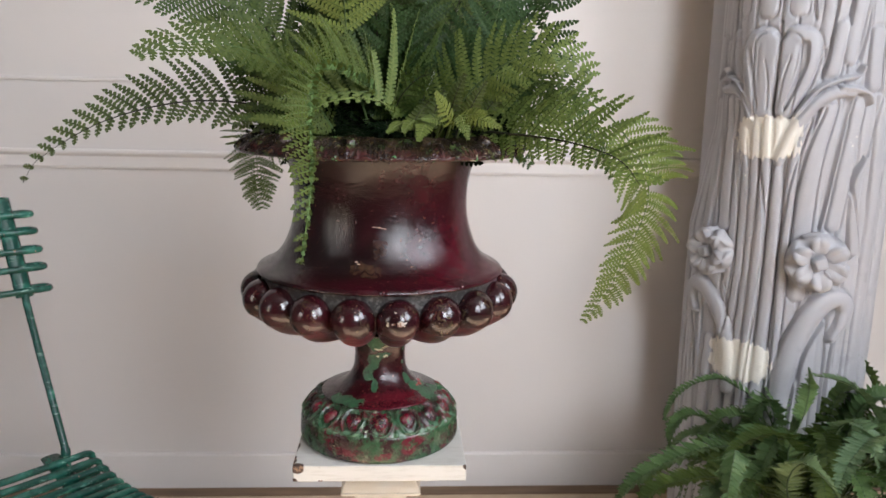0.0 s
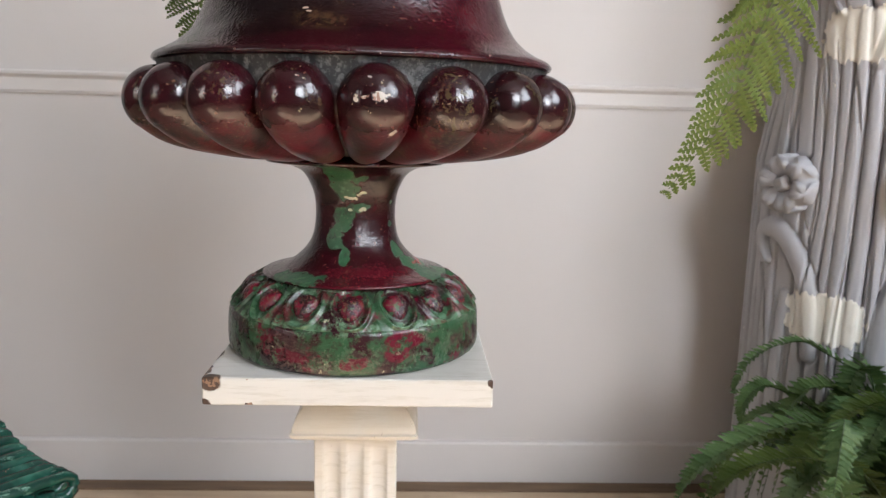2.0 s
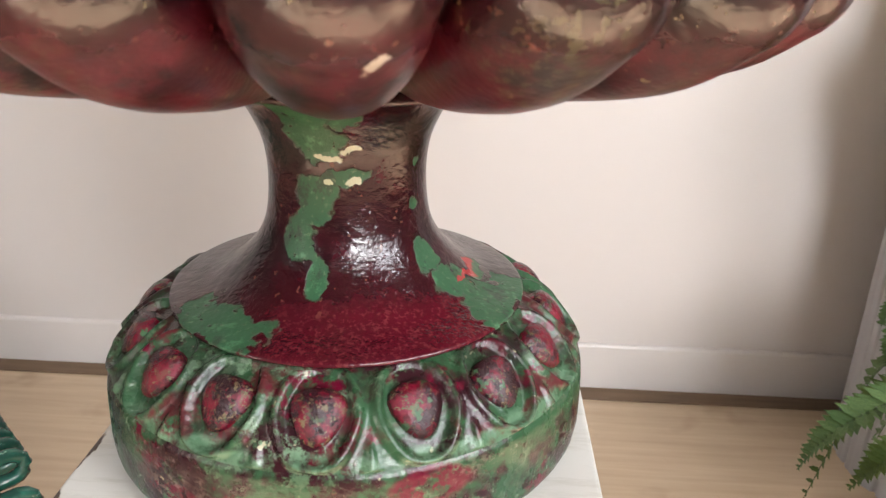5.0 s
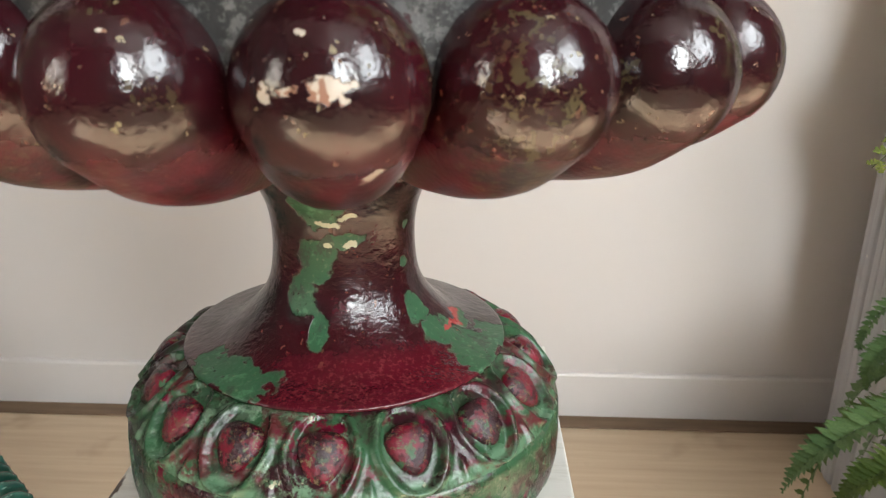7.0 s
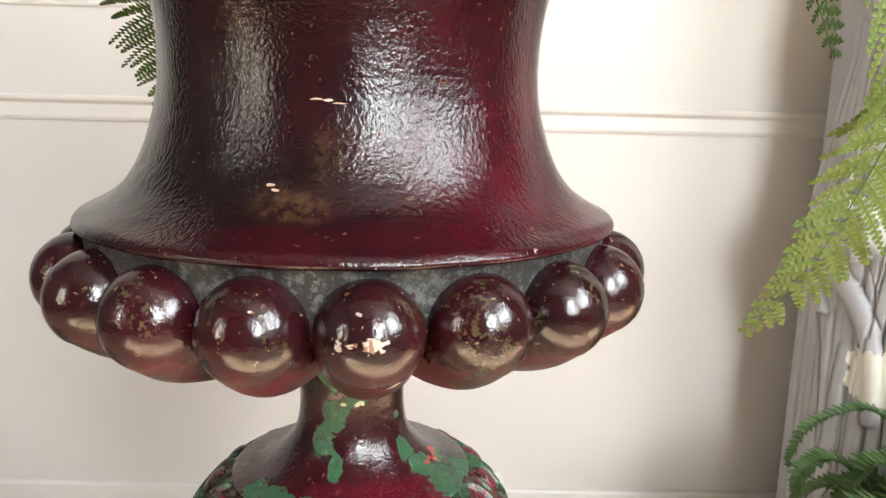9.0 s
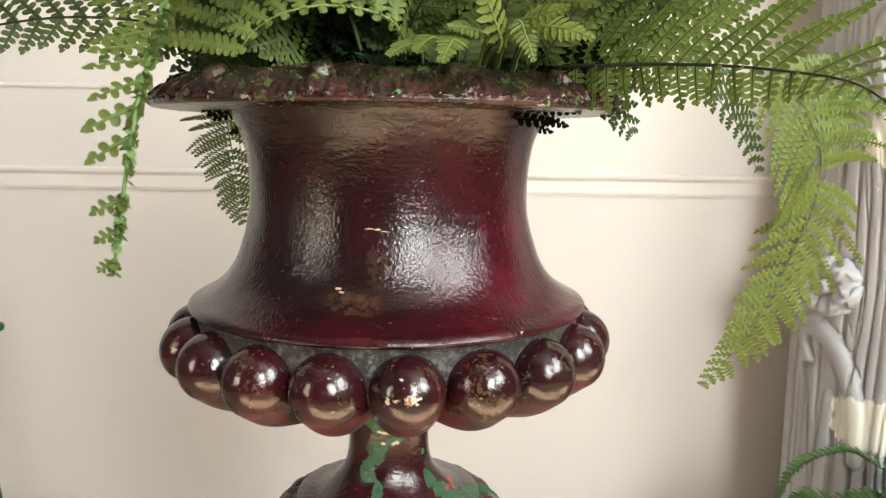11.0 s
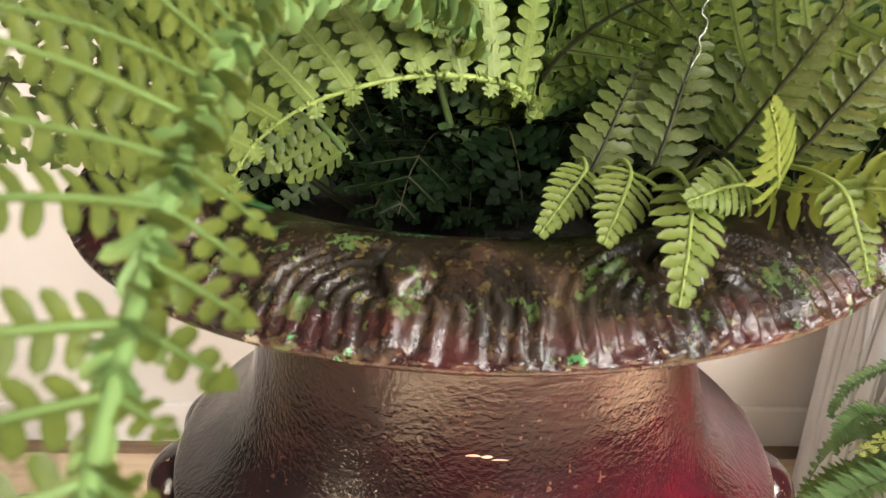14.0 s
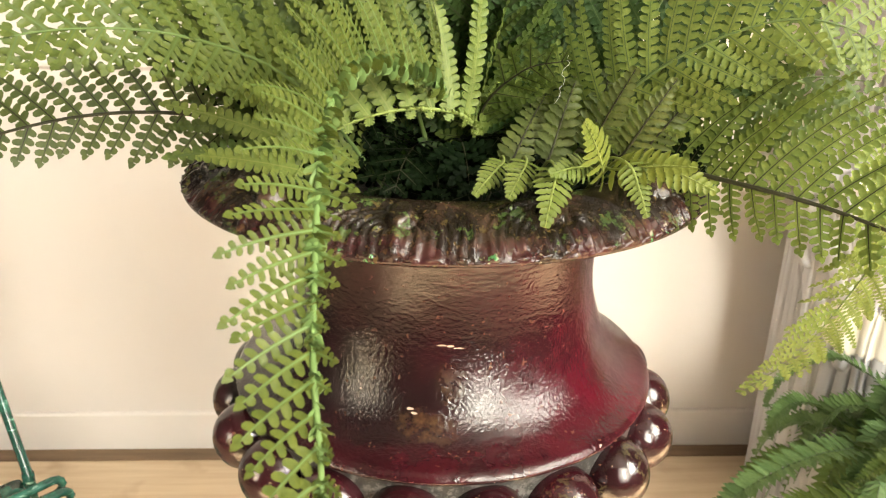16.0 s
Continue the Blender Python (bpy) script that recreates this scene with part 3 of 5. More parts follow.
def window_unit(name, axis, at, mid, wide, sill, head):
    """A white casement in an opening: frame bars round and across."""
    w = thing(name, (0, 0, 0), "white painted casement window letting in daylight", "window", kind="structure")
    t = 0.05

    def bar(a0, a1, z0, z1):
        lo, hi = ((a0, at - 0.03, z0), (a1, at + 0.03, z1)) if axis == 0 else ((at - 0.03, a0, z0), (at + 0.03, a1, z1))
        part("window_frame", from_bm("window_bar", box_bm(lo, hi, 0.004, 1), FRAME), w)
    a, b = mid - wide / 2, mid + wide / 2
    bar(a, a + t, sill, head)
    bar(b - t, b, sill, head)
    bar(a + t, b - t, sill, sill + t)
    bar(a + t, b - t, head - t, head)
    bar(mid - 0.025, mid + 0.025, sill + t, head - t)
    h = sill + (head - sill) * 0.66
    bar(a + t, mid - 0.025, h - 0.015, h + 0.015)
    bar(mid + 0.025, b - t, h - 0.015, h + 0.015)
    return w


window_unit("window_1", 0, SOUTH - 0.05, *SOUTH_WINDOWS[0])
window_unit("window_2", 1, WEST - 0.05, *WEST_WINDOWS[0])
window_unit("window_3", 1, EAST + 0.05, *EAST_WINDOWS[0])


# ---- pedestal ----
PX, PY = -0.0190, 1.0225


def square_stack(name, rows, material, bevel=0.0):
    """A square turned body: rows of half width, z."""
    verts, faces = [], []
    for h, z in rows:
        verts += [(-h, -h, z), (h, -h, z), (h, h, z), (-h, h, z)]
    for i in range(len(rows) - 1):
        for j in range(4):
            k = (j + 1) % 4
            faces.append((4 * i + j, 4 * i + k, 4 * i + 4 + k, 4 * i + 4 + j))
    faces += [(3, 2, 1, 0), tuple(4 * len(rows) - 4 + j for j in range(4))]
    bm = bmesh.new()
    vs = [bm.verts.new(v) for v in verts]
    for f in faces:
        bm.faces.new([vs[i] for i in f])
    if bevel:
        edges = [e for e in bm.edges if abs(e.verts[0].co.z - e.verts[1].co.z) > 1e-4]
        bmesh.ops.bevel(bm, geom=edges, offset=bevel, segments=2, affect="EDGES")
    return from_bm(name, bm, material)


def fluted_face(name, half, z0, z1, flutes, material):
    """A square shaft whose four faces carry round-ended flutes."""
    verts, faces = [], []
    nx, nz = 48, 60
    pitch = 2 * half * 0.86 / flutes
    for side in range(4):
        base = len(verts)
        for i in range(nz + 1):
            z = z0 + (z1 - z0) * i / nz
            for j in range(nx + 1):
                x = -half + 2 * half * j / nx
                u = (x + half * 0.86) / pitch
                depth = 0.0
                if 0 < u < flutes:
                    v = (u % 1) - 0.5
                    end = min(z1 - 0.010 - z, z - z0 - 0.012)
                    r = 0.36
                    if end > 0:
                        reach = r if end > r * pitch else math.sqrt(max(0, r * r - (r - end / pitch) ** 2))
                        if abs(v) < reach:
                            depth = 0.0042 * math.sqrt(1 - (v / reach) ** 2) * min(1, reach / r)
                p = Vector((x, -half + depth, z))
                p.rotate(Euler((0, 0, side * math.pi / 2)))
                verts.append(p)
        w = nx + 1
        for i in range(nz):
            for j in range(nx):
                q = base + i * w + j
                faces.append((q, q + 1, q + w + 1, q + w))
    bm = bmesh.new()
    bm.from_mesh(mesh_of(name, verts, faces, material))
    bmesh.ops.remove_doubles(bm, verts=bm.verts, dist=1e-5)
    return from_bm(name, bm, material, True)


def build_pedestal():
    p = thing("pedestal", (PX, PY, 0), "cream painted pedestal with chipped square cap and fluted shaft", "pedestal")
    cap = box_bm((-0.0978, -0.0978, 0.6930), (0.0978, 0.0978, PTOP), 0.0018, 3)
    part("cap", from_bm("cap", cap, PED), p, "square cream cap with chipped dark corners")
    rows = [(0.0385, 0.6928), (0.0385, 0.6710)]
    for i in range(9):
        t = i / 8
        rows.append((0.039 + 0.0075 * math.sin(t * math.pi / 2) ** 1.3, 0.6705 - 0.019 * t))
    rows += [(0.0482, 0.6500), (0.0474, 0.6473), (0.0450, 0.6460), (0.034, 0.6455)]
    part("capital", square_stack("capital", rows, PED_WORN, 0.0015), p, "cream moulded neck under the cap")
    part("shaft", fluted_face("shaft", 0.0315, 0.075, 0.6456, 3, PED_WORN), p)
    foot = [(0.034, 0.075), (0.046, 0.0748), (0.047, 0.068), (0.040, 0.058), (0.039, 0.052), (0.075, 0.0515), (0.078, 0.048), (0.078, 0.0)]
    part("base", square_stack("base", foot[::-1], PED_WORN, 0.0015), p)


build_pedestal()


# ---- urn ----
LOBES, EGGS = 19, 16


def local(rows):
    return [(r, z - PTOP) for r, z in rows]


def build_urn():
    urn = thing("urn", (UX, UY, PTOP), "old cast-iron urn in chipped maroon and green paint with bead border", "urn")
    drum = [(0.0880, 0.7126), (0.0918, 0.7129), (0.0946, 0.7142), (0.0960, 0.7165), (0.0965, 0.7210), (0.0963, 0.7290), (0.0959, 0.7375), (0.0953, 0.7425), (0.0940, 0.7445)]
    dl = smooth_line([(r, z, 0) for r, z in local(drum)], 3)
    part("foot_ring", lathe("foot_ring", [(p.x, p.y) for p in dl], FOOT, 144, lambda a, s: 0.0004 * noise.noise(Vector((math.sin(a) * 9, math.cos(a) * 9, s * 2)))), urn, "mottled green and red foot ring")

    # sloping border of the foot, with a scalloped frame round each egg
    ogee = [(0.0942, 0.7443), (0.0928, 0.7470), (0.0890, 0.7520), (0.0845, 0.7570), (0.0785, 0.7618), (0.0720, 0.7655), (0.0680, 0.7672)]
    ol = smooth_line([(r, z, 0) for r, z in local(ogee)], 6)

    def frames(a, s):
        u = ((a - radians(2.0)) / (2 * math.pi) * EGGS + 0.5) % 1 - 0.5
        half = 0.27 + 0.140 * min(1, s / 0.55)
        d = math.hypot(u / half, (s - 0.54) / 0.46)
        rimd = math.exp(-((d - 1.0) / 0.13) ** 2) * min(1, max(0.0, 0.98 - s) / 0.22)
        v = abs(u) - 0.5
        dart = max(0.0, 1 - abs(v) / (0.03 + 0.26 * max(0.0, 0.34 - s))) * min(1, max(0.0, 0.36 - s) / 0.08)
        fade = min(1, s / 0.05, (1 - s) / 0.08)
        return (0.0021 * rimd + 0.0015 * dart - 0.0016 * (0.50 < d < 0.86)) * fade
    part("foot_border", lathe("foot_border", [(p.x, p.y) for p in ol], BORDER, 684, frames), urn, "worn mint and green egg-and-dart border")
    egg_verts, egg_faces = [], []
    for i in range(9):
        t = math.pi * i / 8
        for j in range(14):
            a = 2 * math.pi * j / 14
            wide = math.sin(t) ** 0.8 * (1 + 0.34 * math.cos(t)) if 0 < i < 8 else 0.0
            egg_verts.append((0.0090 * wide * math.cos(a), 0.0050 * wide * math.sin(a), 0.0096 * math.cos(t)))
    for i in range(8):
        for j in range(14):
            k = (j + 1) % 14
            egg_faces.append((i * 14 + j, i * 14 + k, (i + 1) * 14 + k, (i + 1) * 14 + j))
    egg = mesh_of("egg", egg_verts, egg_faces, EGG)
    for i in range(EGGS):
        m = pose(0, 0, 0, 0, 0, 2.0 + 360 / EGGS * i) @ pose(0, -0.0816, 0.7566 - PTOP, -49, 0, 0)
        part("egg", egg, urn, "", m)

    stem = [(0.0665, 0.7668), (0.0695, 0.7674), (0.0704, 0.7685), (0.0692, 0.7697), (0.0633, 0.7711), (0.0550, 0.7731), (0.0480, 0.7772), (0.0414, 0.7829), (0.0360, 0.7893), (0.0325, 0.7965), (0.0309, 0.8045), (0.0303, 0.8140), (0.0307, 0.8222), (0.0322, 0.8300), (0.0350, 0.8368), (0.0378, 0.8418), (0.0425, 0.8462), (0.0513, 0.8500), (0.0600, 0.8513), (0.0650, 0.8522)]
    sl = smooth_line([(r, z, 0) for r, z in local(stem)], 5)
    part("stem", lathe("stem", [(p.x, p.y) for p in sl], STEM, 128), urn, "glossy maroon waisted stem with green patches")
    collar = [(0.0645, 0.8521), (0.0668, 0.8523), (0.0675, 0.8532), (0.0676, 0.8544), (0.0668, 0.8556), (0.0610, 0.8590)]
    part("collar", lathe("collar", local(collar), STEM, 96), urn)
    bowl = [(0.060, 0.8590), (0.078, 0.8640), (0.104, 0.8715), (0.127, 0.8830), (0.1372, 0.8950), (0.1385, 0.9060), (0.1392, 0.9150), (0.1415, 0.9212)]
    bl = smooth_line([(r, z, 0) for r, z in local(bowl)], 4)
    part("bowl", lathe("bowl", [(p.x, p.y) for p in bl], BAND, 128), urn, "dull grey band behind the beads")

    # one teardrop lobe: a round bead whose tail runs in under the bowl
    line = smooth_line([(0.0, -0.1412, 0.8948 - PTOP), (0.0, -0.1275, 0.8838 - PTOP), (0.0, -0.105, 0.8748 - PTOP), (0.0, -0.082, 0.8686 - PTOP), (0.0, -0.0625, 0.8658 - PTOP)], 5)
    verts, faces = [], []
    rings, sides = [], 28
    r0 = 0.0228
    out = (line[0] - line[1]).normalized()
    for i in range(9):
        t = math.pi / 2 * i / 9
        rings.append((line[0] + out * (r0 * math.cos(t)), r0 * math.sin(t)))
    for i, p in enumerate(line):
        rings.append((p, r0 * (-p.y / 0.1412) ** 0.98 if i else r0))
    for i, (p, r) in enumerate(rings):
        d = (line[1] - line[0]) if i < 10 else (rings[min(i + 1, len(rings) - 1)][0] - rings[i - 1][0])
        d.normalize()
        s = Vector((1, 0, 0))
        u = s.cross(d)
        for j in range(sides):
            a = 2 * math.pi * j / sides
            verts.append(p + s * (r * math.cos(a)) + u * (r * math.sin(a)))
    for i in range(len(rings) - 1):
        for j in range(sides):
            k = (j + 1) % sides
            faces.append((i * sides + j, i * sides + k, (i + 1) * sides + k, (i + 1) * sides + j))
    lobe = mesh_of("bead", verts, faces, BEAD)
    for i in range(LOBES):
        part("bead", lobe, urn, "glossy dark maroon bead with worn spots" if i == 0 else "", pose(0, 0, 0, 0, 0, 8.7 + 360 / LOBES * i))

    body = [(0.1400, 0.9205), (0.1430, 0.9210), (0.1442, 0.9222), (0.1441, 0.9240), (0.1413, 0.9270), (0.1340, 0.9305), (0.1250, 0.9362), (0.1180, 0.9430), (0.1116, 0.9530), (0.1066, 0.9655), (0.1033, 0.9770), (0.1012, 0.9880), (0.1003, 1.0000), (0.1007, 1.0150), (0.1024, 1.0290), (0.1047, 1.0390), (0.1080, 1.0475), (0.1118, 1.0555), (0.1145, 1.0595)]
    bl = smooth_line([(r, z, 0) for r, z in local(body)], 5)

    def dents(a, s):
        v = Vector((math.sin(a) * 4, math.cos(a) * 4, s * 6))
        return 0.0006 * noise.noise(v) + 0.0002 * noise.noise(v * 5)
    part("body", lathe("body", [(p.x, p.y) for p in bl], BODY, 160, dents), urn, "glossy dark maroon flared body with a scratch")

    rim = [(0.1115, 1.0585), (0.1300, 1.0580), (0.1500, 1.0580), (0.1615, 1.0586), (0.1640, 1.0594), (0.1650, 1.0612), (0.1643, 1.0637), (0.1608, 1.0675), (0.1552, 1.0716), (0.1482, 1.0755), (0.1408, 1.0786), (0.1340, 1.0802), (0.1280, 1.0798), (0.1235, 1.0785), (0.1198, 1.0772), (0.1160, 1.0758), (0.1122, 1.0722), (0.1060, 1.0625), (0.1005, 1.0490), (0.0980, 1.0360)]
    rl = smooth_line([(r, z, 0) for r, z in local(rim)], 6)
    motifs = 12

    def leaves(a, s):
        # s runs from the underside over the outer edge to the inner lip; the carving lies between
        v = (s - 0.27) / 0.36
        if not 0 < v < 1:
            return 0.0
        turn = (a - radians(-10.7)) / (2 * math.pi) * motifs + 0.5
        u = (turn % 1 - 0.5) * 2
        fade = min(1, v / 0.10, (1 - v) / 0.10)
        # nested arches round a spoon-shaped knob, with a plain hollow between neighbours
        warp = noise.noise(Vector((math.sin(a) * 14, math.cos(a) * 14, v * 2)))
        uu, vv = abs(u) * 1.02, max(0.0, (v - 0.42) / 0.50)
        rho = math.hypot(uu, vv) + 0.035 * warp
        wob = 0.02 * math.sin(v * 9 + math.floor(turn) * 2.1)
        ridge = 0.5 - 0.5 * math.cos((rho + wob - 0.20) / 0.132 * 2 * math.pi)
        ridge *= 1 - 0.85 * min(1, max(0.0, math.atan2(vv, uu) - 0.75) / 0.5) * (rho < 0.80)
        ridge = ridge ** 1.5 * (0.45 + 0.55 * min(1, max(0.0, v - 0.08) / 0.22))
        inside = 1 / (1 + math.exp((rho - 1.06) * 34))
        round_d = math.hypot(u / 0.17, (v - 0.66) / 0.14)
        knob = 1 / (1 + math.exp((round_d - 1) * 18)) + 0.8 * math.exp(-((u / 0.085) ** 2)) * min(1, max(0, v - 0.10) / 0.1, max(0, 0.66 - v) / 0.05)
        moat = math.exp(-((round_d - 1.35) / 0.22) ** 2)
        lobes = 0.5 + 0.5 * math.sin(turn * 2 * math.pi * 7 + 1.3 * math.sin(turn * 9))
        hem = math.exp(-((v - 0.09) / 0.07) ** 2) * lobes
        core = min(1, knob)
        return fade * (0.0029 * (1 + 0.7 * warp) * ridge * inside * (1 - core) + 0.0052 * core + 0.0012 * (1 - inside) * v + 0.0022 * hem - 0.0016 - 0.0020 * moat * (1 - core))
    part("rim", lathe("rim", [(p.x, p.y) for p in rl], RIM, 640, leaves), urn, "dark rolled rim cast with leaf ornament, chipped edge")
    soil = [(0.0985, 1.037), (0.085, 1.041), (0.06, 1.042), (0.03, 1.045), (0.002, 1.046)]
    part("compost", lathe("compost", local(soil), SOIL, 48, lambda a, s: 0.003 * noise.noise(Vector((math.sin(a) * 3, math.cos(a) * 3, s * 8))), True), urn, "dark filling inside the urn")


build_urn()


# ---- ferns ----
def leaflet(verts, faces, mats, o, x, y, nor, ll, hw):
    """One oblong, blunt leaflet with a slight hollow: root o, length along x, width along y."""
    b = len(verts)
    sag = nor * (ll * 0.14)
    verts += [o + y * hw * 0.80, o + x * ll * 0.50 + y * hw, o + x * ll * 0.86 + y * hw * 0.74 - sag * 0.6, o + x * ll - sag,
              o + x * ll * 0.86 - y * hw * 0.70 - sag * 0.6, o + x * ll * 0.48 - y * hw * 0.96, o - y * hw * 0.80, o + x * ll * 0.5 - nor * (hw * 0.45)]
    faces += [(b + i, b + (i + 1) % 7, b + 7) for i in range(7)]
    mats += [0] * 7


def frond_mesh(name, ctrl, width, leaf, stalk, rng, up=Vector((0, 0, 1)), bare=0.12, droop=0.25, fold=0.0, lean=66, thick=0.0013, upper=1.0, lower=1.0, taper=0.62, up_end=None, pitch=0.0102, tooth=0.0058, gap=0.0043, toward=0.0, full=0.40, ruffle=0.0):
    """A twice-feathered frond: a stalk along ctrl, comb-like pinnae on both sides, each with close oblong leaflets on a narrow web."""
    line = smooth_line(ctrl, 10)
    n = len(line)
    dist = [0.0]
    for a, b in zip(line, line[1:]):
        dist.append(dist[-1] + (b - a).length)
    total = dist[-1]
    verts, faces, mats = [], [], []
    tv, tf = tube_data(line, [thick * (1.15 - 0.95 * d / total) for d in dist], 6, 1.0, up)
    verts += tv
    faces += tf
    mats += [1] * len(tf)

    def at(s):
        d = s * total
        i = 0
        while i < n - 2 and dist[i + 1] < d:
            i += 1
        f = (d - dist[i]) / max(1e-9, dist[i + 1] - dist[i])
        return line[i].lerp(line[i + 1], min(1, f)), (line[i + 1] - line[i]).normalized()

    pairs = max(6, round(total * (1 - bare) / pitch))
    side0 = None
    for i in range(pairs):
        s = bare + (1 - bare) * (i + 0.5) / pairs
        p, d = at(s)
        side = d.cross(up if up_end is None else up.lerp(up_end, min(1, max(0, (s - 0.35) * 2.6))))
        if side.length < 0.15 and side0 is not None:
            side = side0
        side.normalize()
        if side0 is not None and side.dot(side0) < 0:
            side.negate()
        side0 = side
        top = side.cross(d).normalized()
        q = (s - bare) / (1 - bare)
        size = width * min(1, 0.5 + q * 3.2) * (1 - q) ** taper + width * 0.05
        for hand in (-1, 1):
            if rng.random() < 0.02:
                continue
            ang = radians(lean + rng.uniform(-5, 5) - 14 * q)
            outw = (side * hand * math.cos(fold) + top * math.sin(fold)).normalized()
            if toward and hand < 0 and s > 0.55:
                outw = (top * toward * 0.8 - side * 0.55).normalized()
            way = (d * math.cos(ang) + outw * math.sin(ang)).normalized()
            nor = outw.cross(d).normalized() * hand
            if nor.dot(top) < 0:
                nor.negate()
            twist = rng.uniform(-0.35, 0.35)
            nor = (nor + way.cross(nor) * twist).normalized()
            length = size * rng.uniform(0.92, 1.06) * (upper if hand > 0 else 0.10 if toward and s < 0.55 else lower * (rng.uniform(0.35, 0.7) if toward else 1))
            k = max(3, round(length / gap))
            step = length / k
            pos = p.copy()
            w0 = way.copy()
            lift = rng.uniform(-0.5, 0.3)
            path = [pos.copy()]
            for j in range(k):
                t = j / k
                w0 = (w0 + d * 0.022 + Vector((0, 0, -1)) * (droop * 0.10 * t) + nor * (lift * 0.06)).normalized()
                pos = pos + w0 * step
                path.append(pos.copy())
                cross = nor.cross(w0).normalized()
                ll = tooth * min(1, 0.35 + length / 0.034) * (0.80 + 0.2 * math.sin(math.pi * min(1, 0.2 + t))) * (1 - 0.62 * t ** 2.6)
                for h2 in (-1, 1):
                    o = pos - w0 * (step * (0.15 if h2 < 0 else 0.55))
                    x = (cross * h2 + w0 * 0.36 + nor * rng.uniform(-0.12, 0.22)).normalized()
                    y = x.cross(nor).normalized()
                    leaflet(verts, faces, mats, o, x, y, nor, ll, step * full)
            b = len(verts)
            y = nor.cross(w0).normalized()
            verts += [pos + y * step * 0.4, pos - y * step * 0.4, pos + w0 * step * 0.5 - y * step * 0.25, pos + w0 * step * 0.8, pos + w0 * step * 0.5 + y * step * 0.25]
            faces.append((b, b + 1, b + 2, b + 3, b + 4))
            mats.append(0)
            # the leafy web along the pinna and its fine rib
            for wide, high, mat in ((tooth * (full - 0.14), 0.0, 0), (0.00032, 0.00025, 1)):
                b = len(verts)
                for j, v in enumerate(path):
                    c = nor.cross(w0).normalized() * wide * (1 - 0.7 * j / k)
                    verts += [v + c + nor * high, v - c + nor * high]
                for j in range(k):
                    faces.append((b + 2 * j, b + 2 * j + 1, b + 2 * j + 3, b + 2 * j + 2))
                    mats.append(mat)
    # small crumpled leaflets along the stalk
    own = random.Random(7)
    for i in range(int(total / 0.0009) if ruffle else 0):
        s = bare + (1 - bare) * own.random()
        p, d = at(s)
        side = d.cross(up).normalized()
        spin = own.uniform(0, 2 * math.pi)
        x = (side * math.cos(spin) + side.cross(d) * math.sin(spin) + d * own.uniform(0.3, 1.1)).normalized()
        nor = d.cross(x).cross(x).normalized()
        leaflet(verts, faces, mats, p, x, x.cross(nor).normalized(), nor, ruffle * own.uniform(0.5, 1.0) * (1 - 0.75 * s), ruffle * 0.26 * (1 - 0.6 * s))
        if own.random() < 0.6:
            mats[-7:] = [1] * 7
    me = mesh_of(name, verts, faces, leaf)
    me.materials.append(stalk)
    me.polygons.foreach_set("material_index", mats)
    return me


def sprig_mesh(name, root, base, tip, size, leaf, stalk, rng, face=Vector((0, -1, 0.6)), pairs=10):
    """A single large pinna on a thin stalk, its leaflets wavy-edged and bowed."""
    root, base, tip = Vector(root), Vector(base), Vector(tip)
    line = smooth_line([root, root.lerp(base, 0.6) + Vector((0, 0, 0.008)), base, base.lerp(tip, 0.5) + face.normalized() * (tip - base).length * 0.10, tip], 6)
    verts, faces, mats = [], [], []
    n = len(line)
    tv, tf = tube_data(line, [0.0009 * (1.2 - 0.9 * i / n) for i in range(n)], 6)
    verts += tv
    faces += tf
    mats += [1] * len(tf)
    blade = line[12:]
    for i in range(pairs):
        q = (i + 0.4) / pairs
        f = q * (len(blade) - 1)
        a = min(len(blade) - 2, int(f))
        p, d = blade[a].lerp(blade[a + 1], f - a), (blade[a + 1] - blade[a]).normalized()
        side = d.cross(face).normalized()
        nor = side.cross(d).normalized()
        for hand in (-1, 1):
            ll = size * (0.78 + 0.3 * math.sin(math.pi * min(1, q + 0.25))) * (1 - q ** 2.2 * 0.72) * rng.uniform(0.92, 1.06)
            hw = (tip - base).length / pairs * 0.50
            x = (side * hand + d * (0.30 + 0.4 * q) + nor * rng.uniform(-0.05, 0.2)).normalized()
            y = x.cross(nor).normalized()
            rows = 7
            b = len(verts)
            for j in range(rows + 1):
                t = j / rows
                wav = hw * (0.80 + 0.20 * math.cos(t * 3 * 2 * math.pi + 0.6)) * (1 - max(0, t - 0.72) ** 2 * 9.5)
                c = p + x * ll * t - nor * (ll * 0.22 * t * t)
                verts += [c + y * wav + nor * 0.0004, c - nor * 0.0004, c - y * wav + nor * 0.0004]
            for j in range(rows):
                e = b + 3 * j
                faces += [(e, e + 1, e + 4, e + 3), (e + 1, e + 2, e + 5, e + 4)]
                mats += [0, 0]
    me = mesh_of(name, verts, faces, leaf)
    me.materials.append(stalk)
    me.polygons.foreach_set("material_index", mats)
    return me


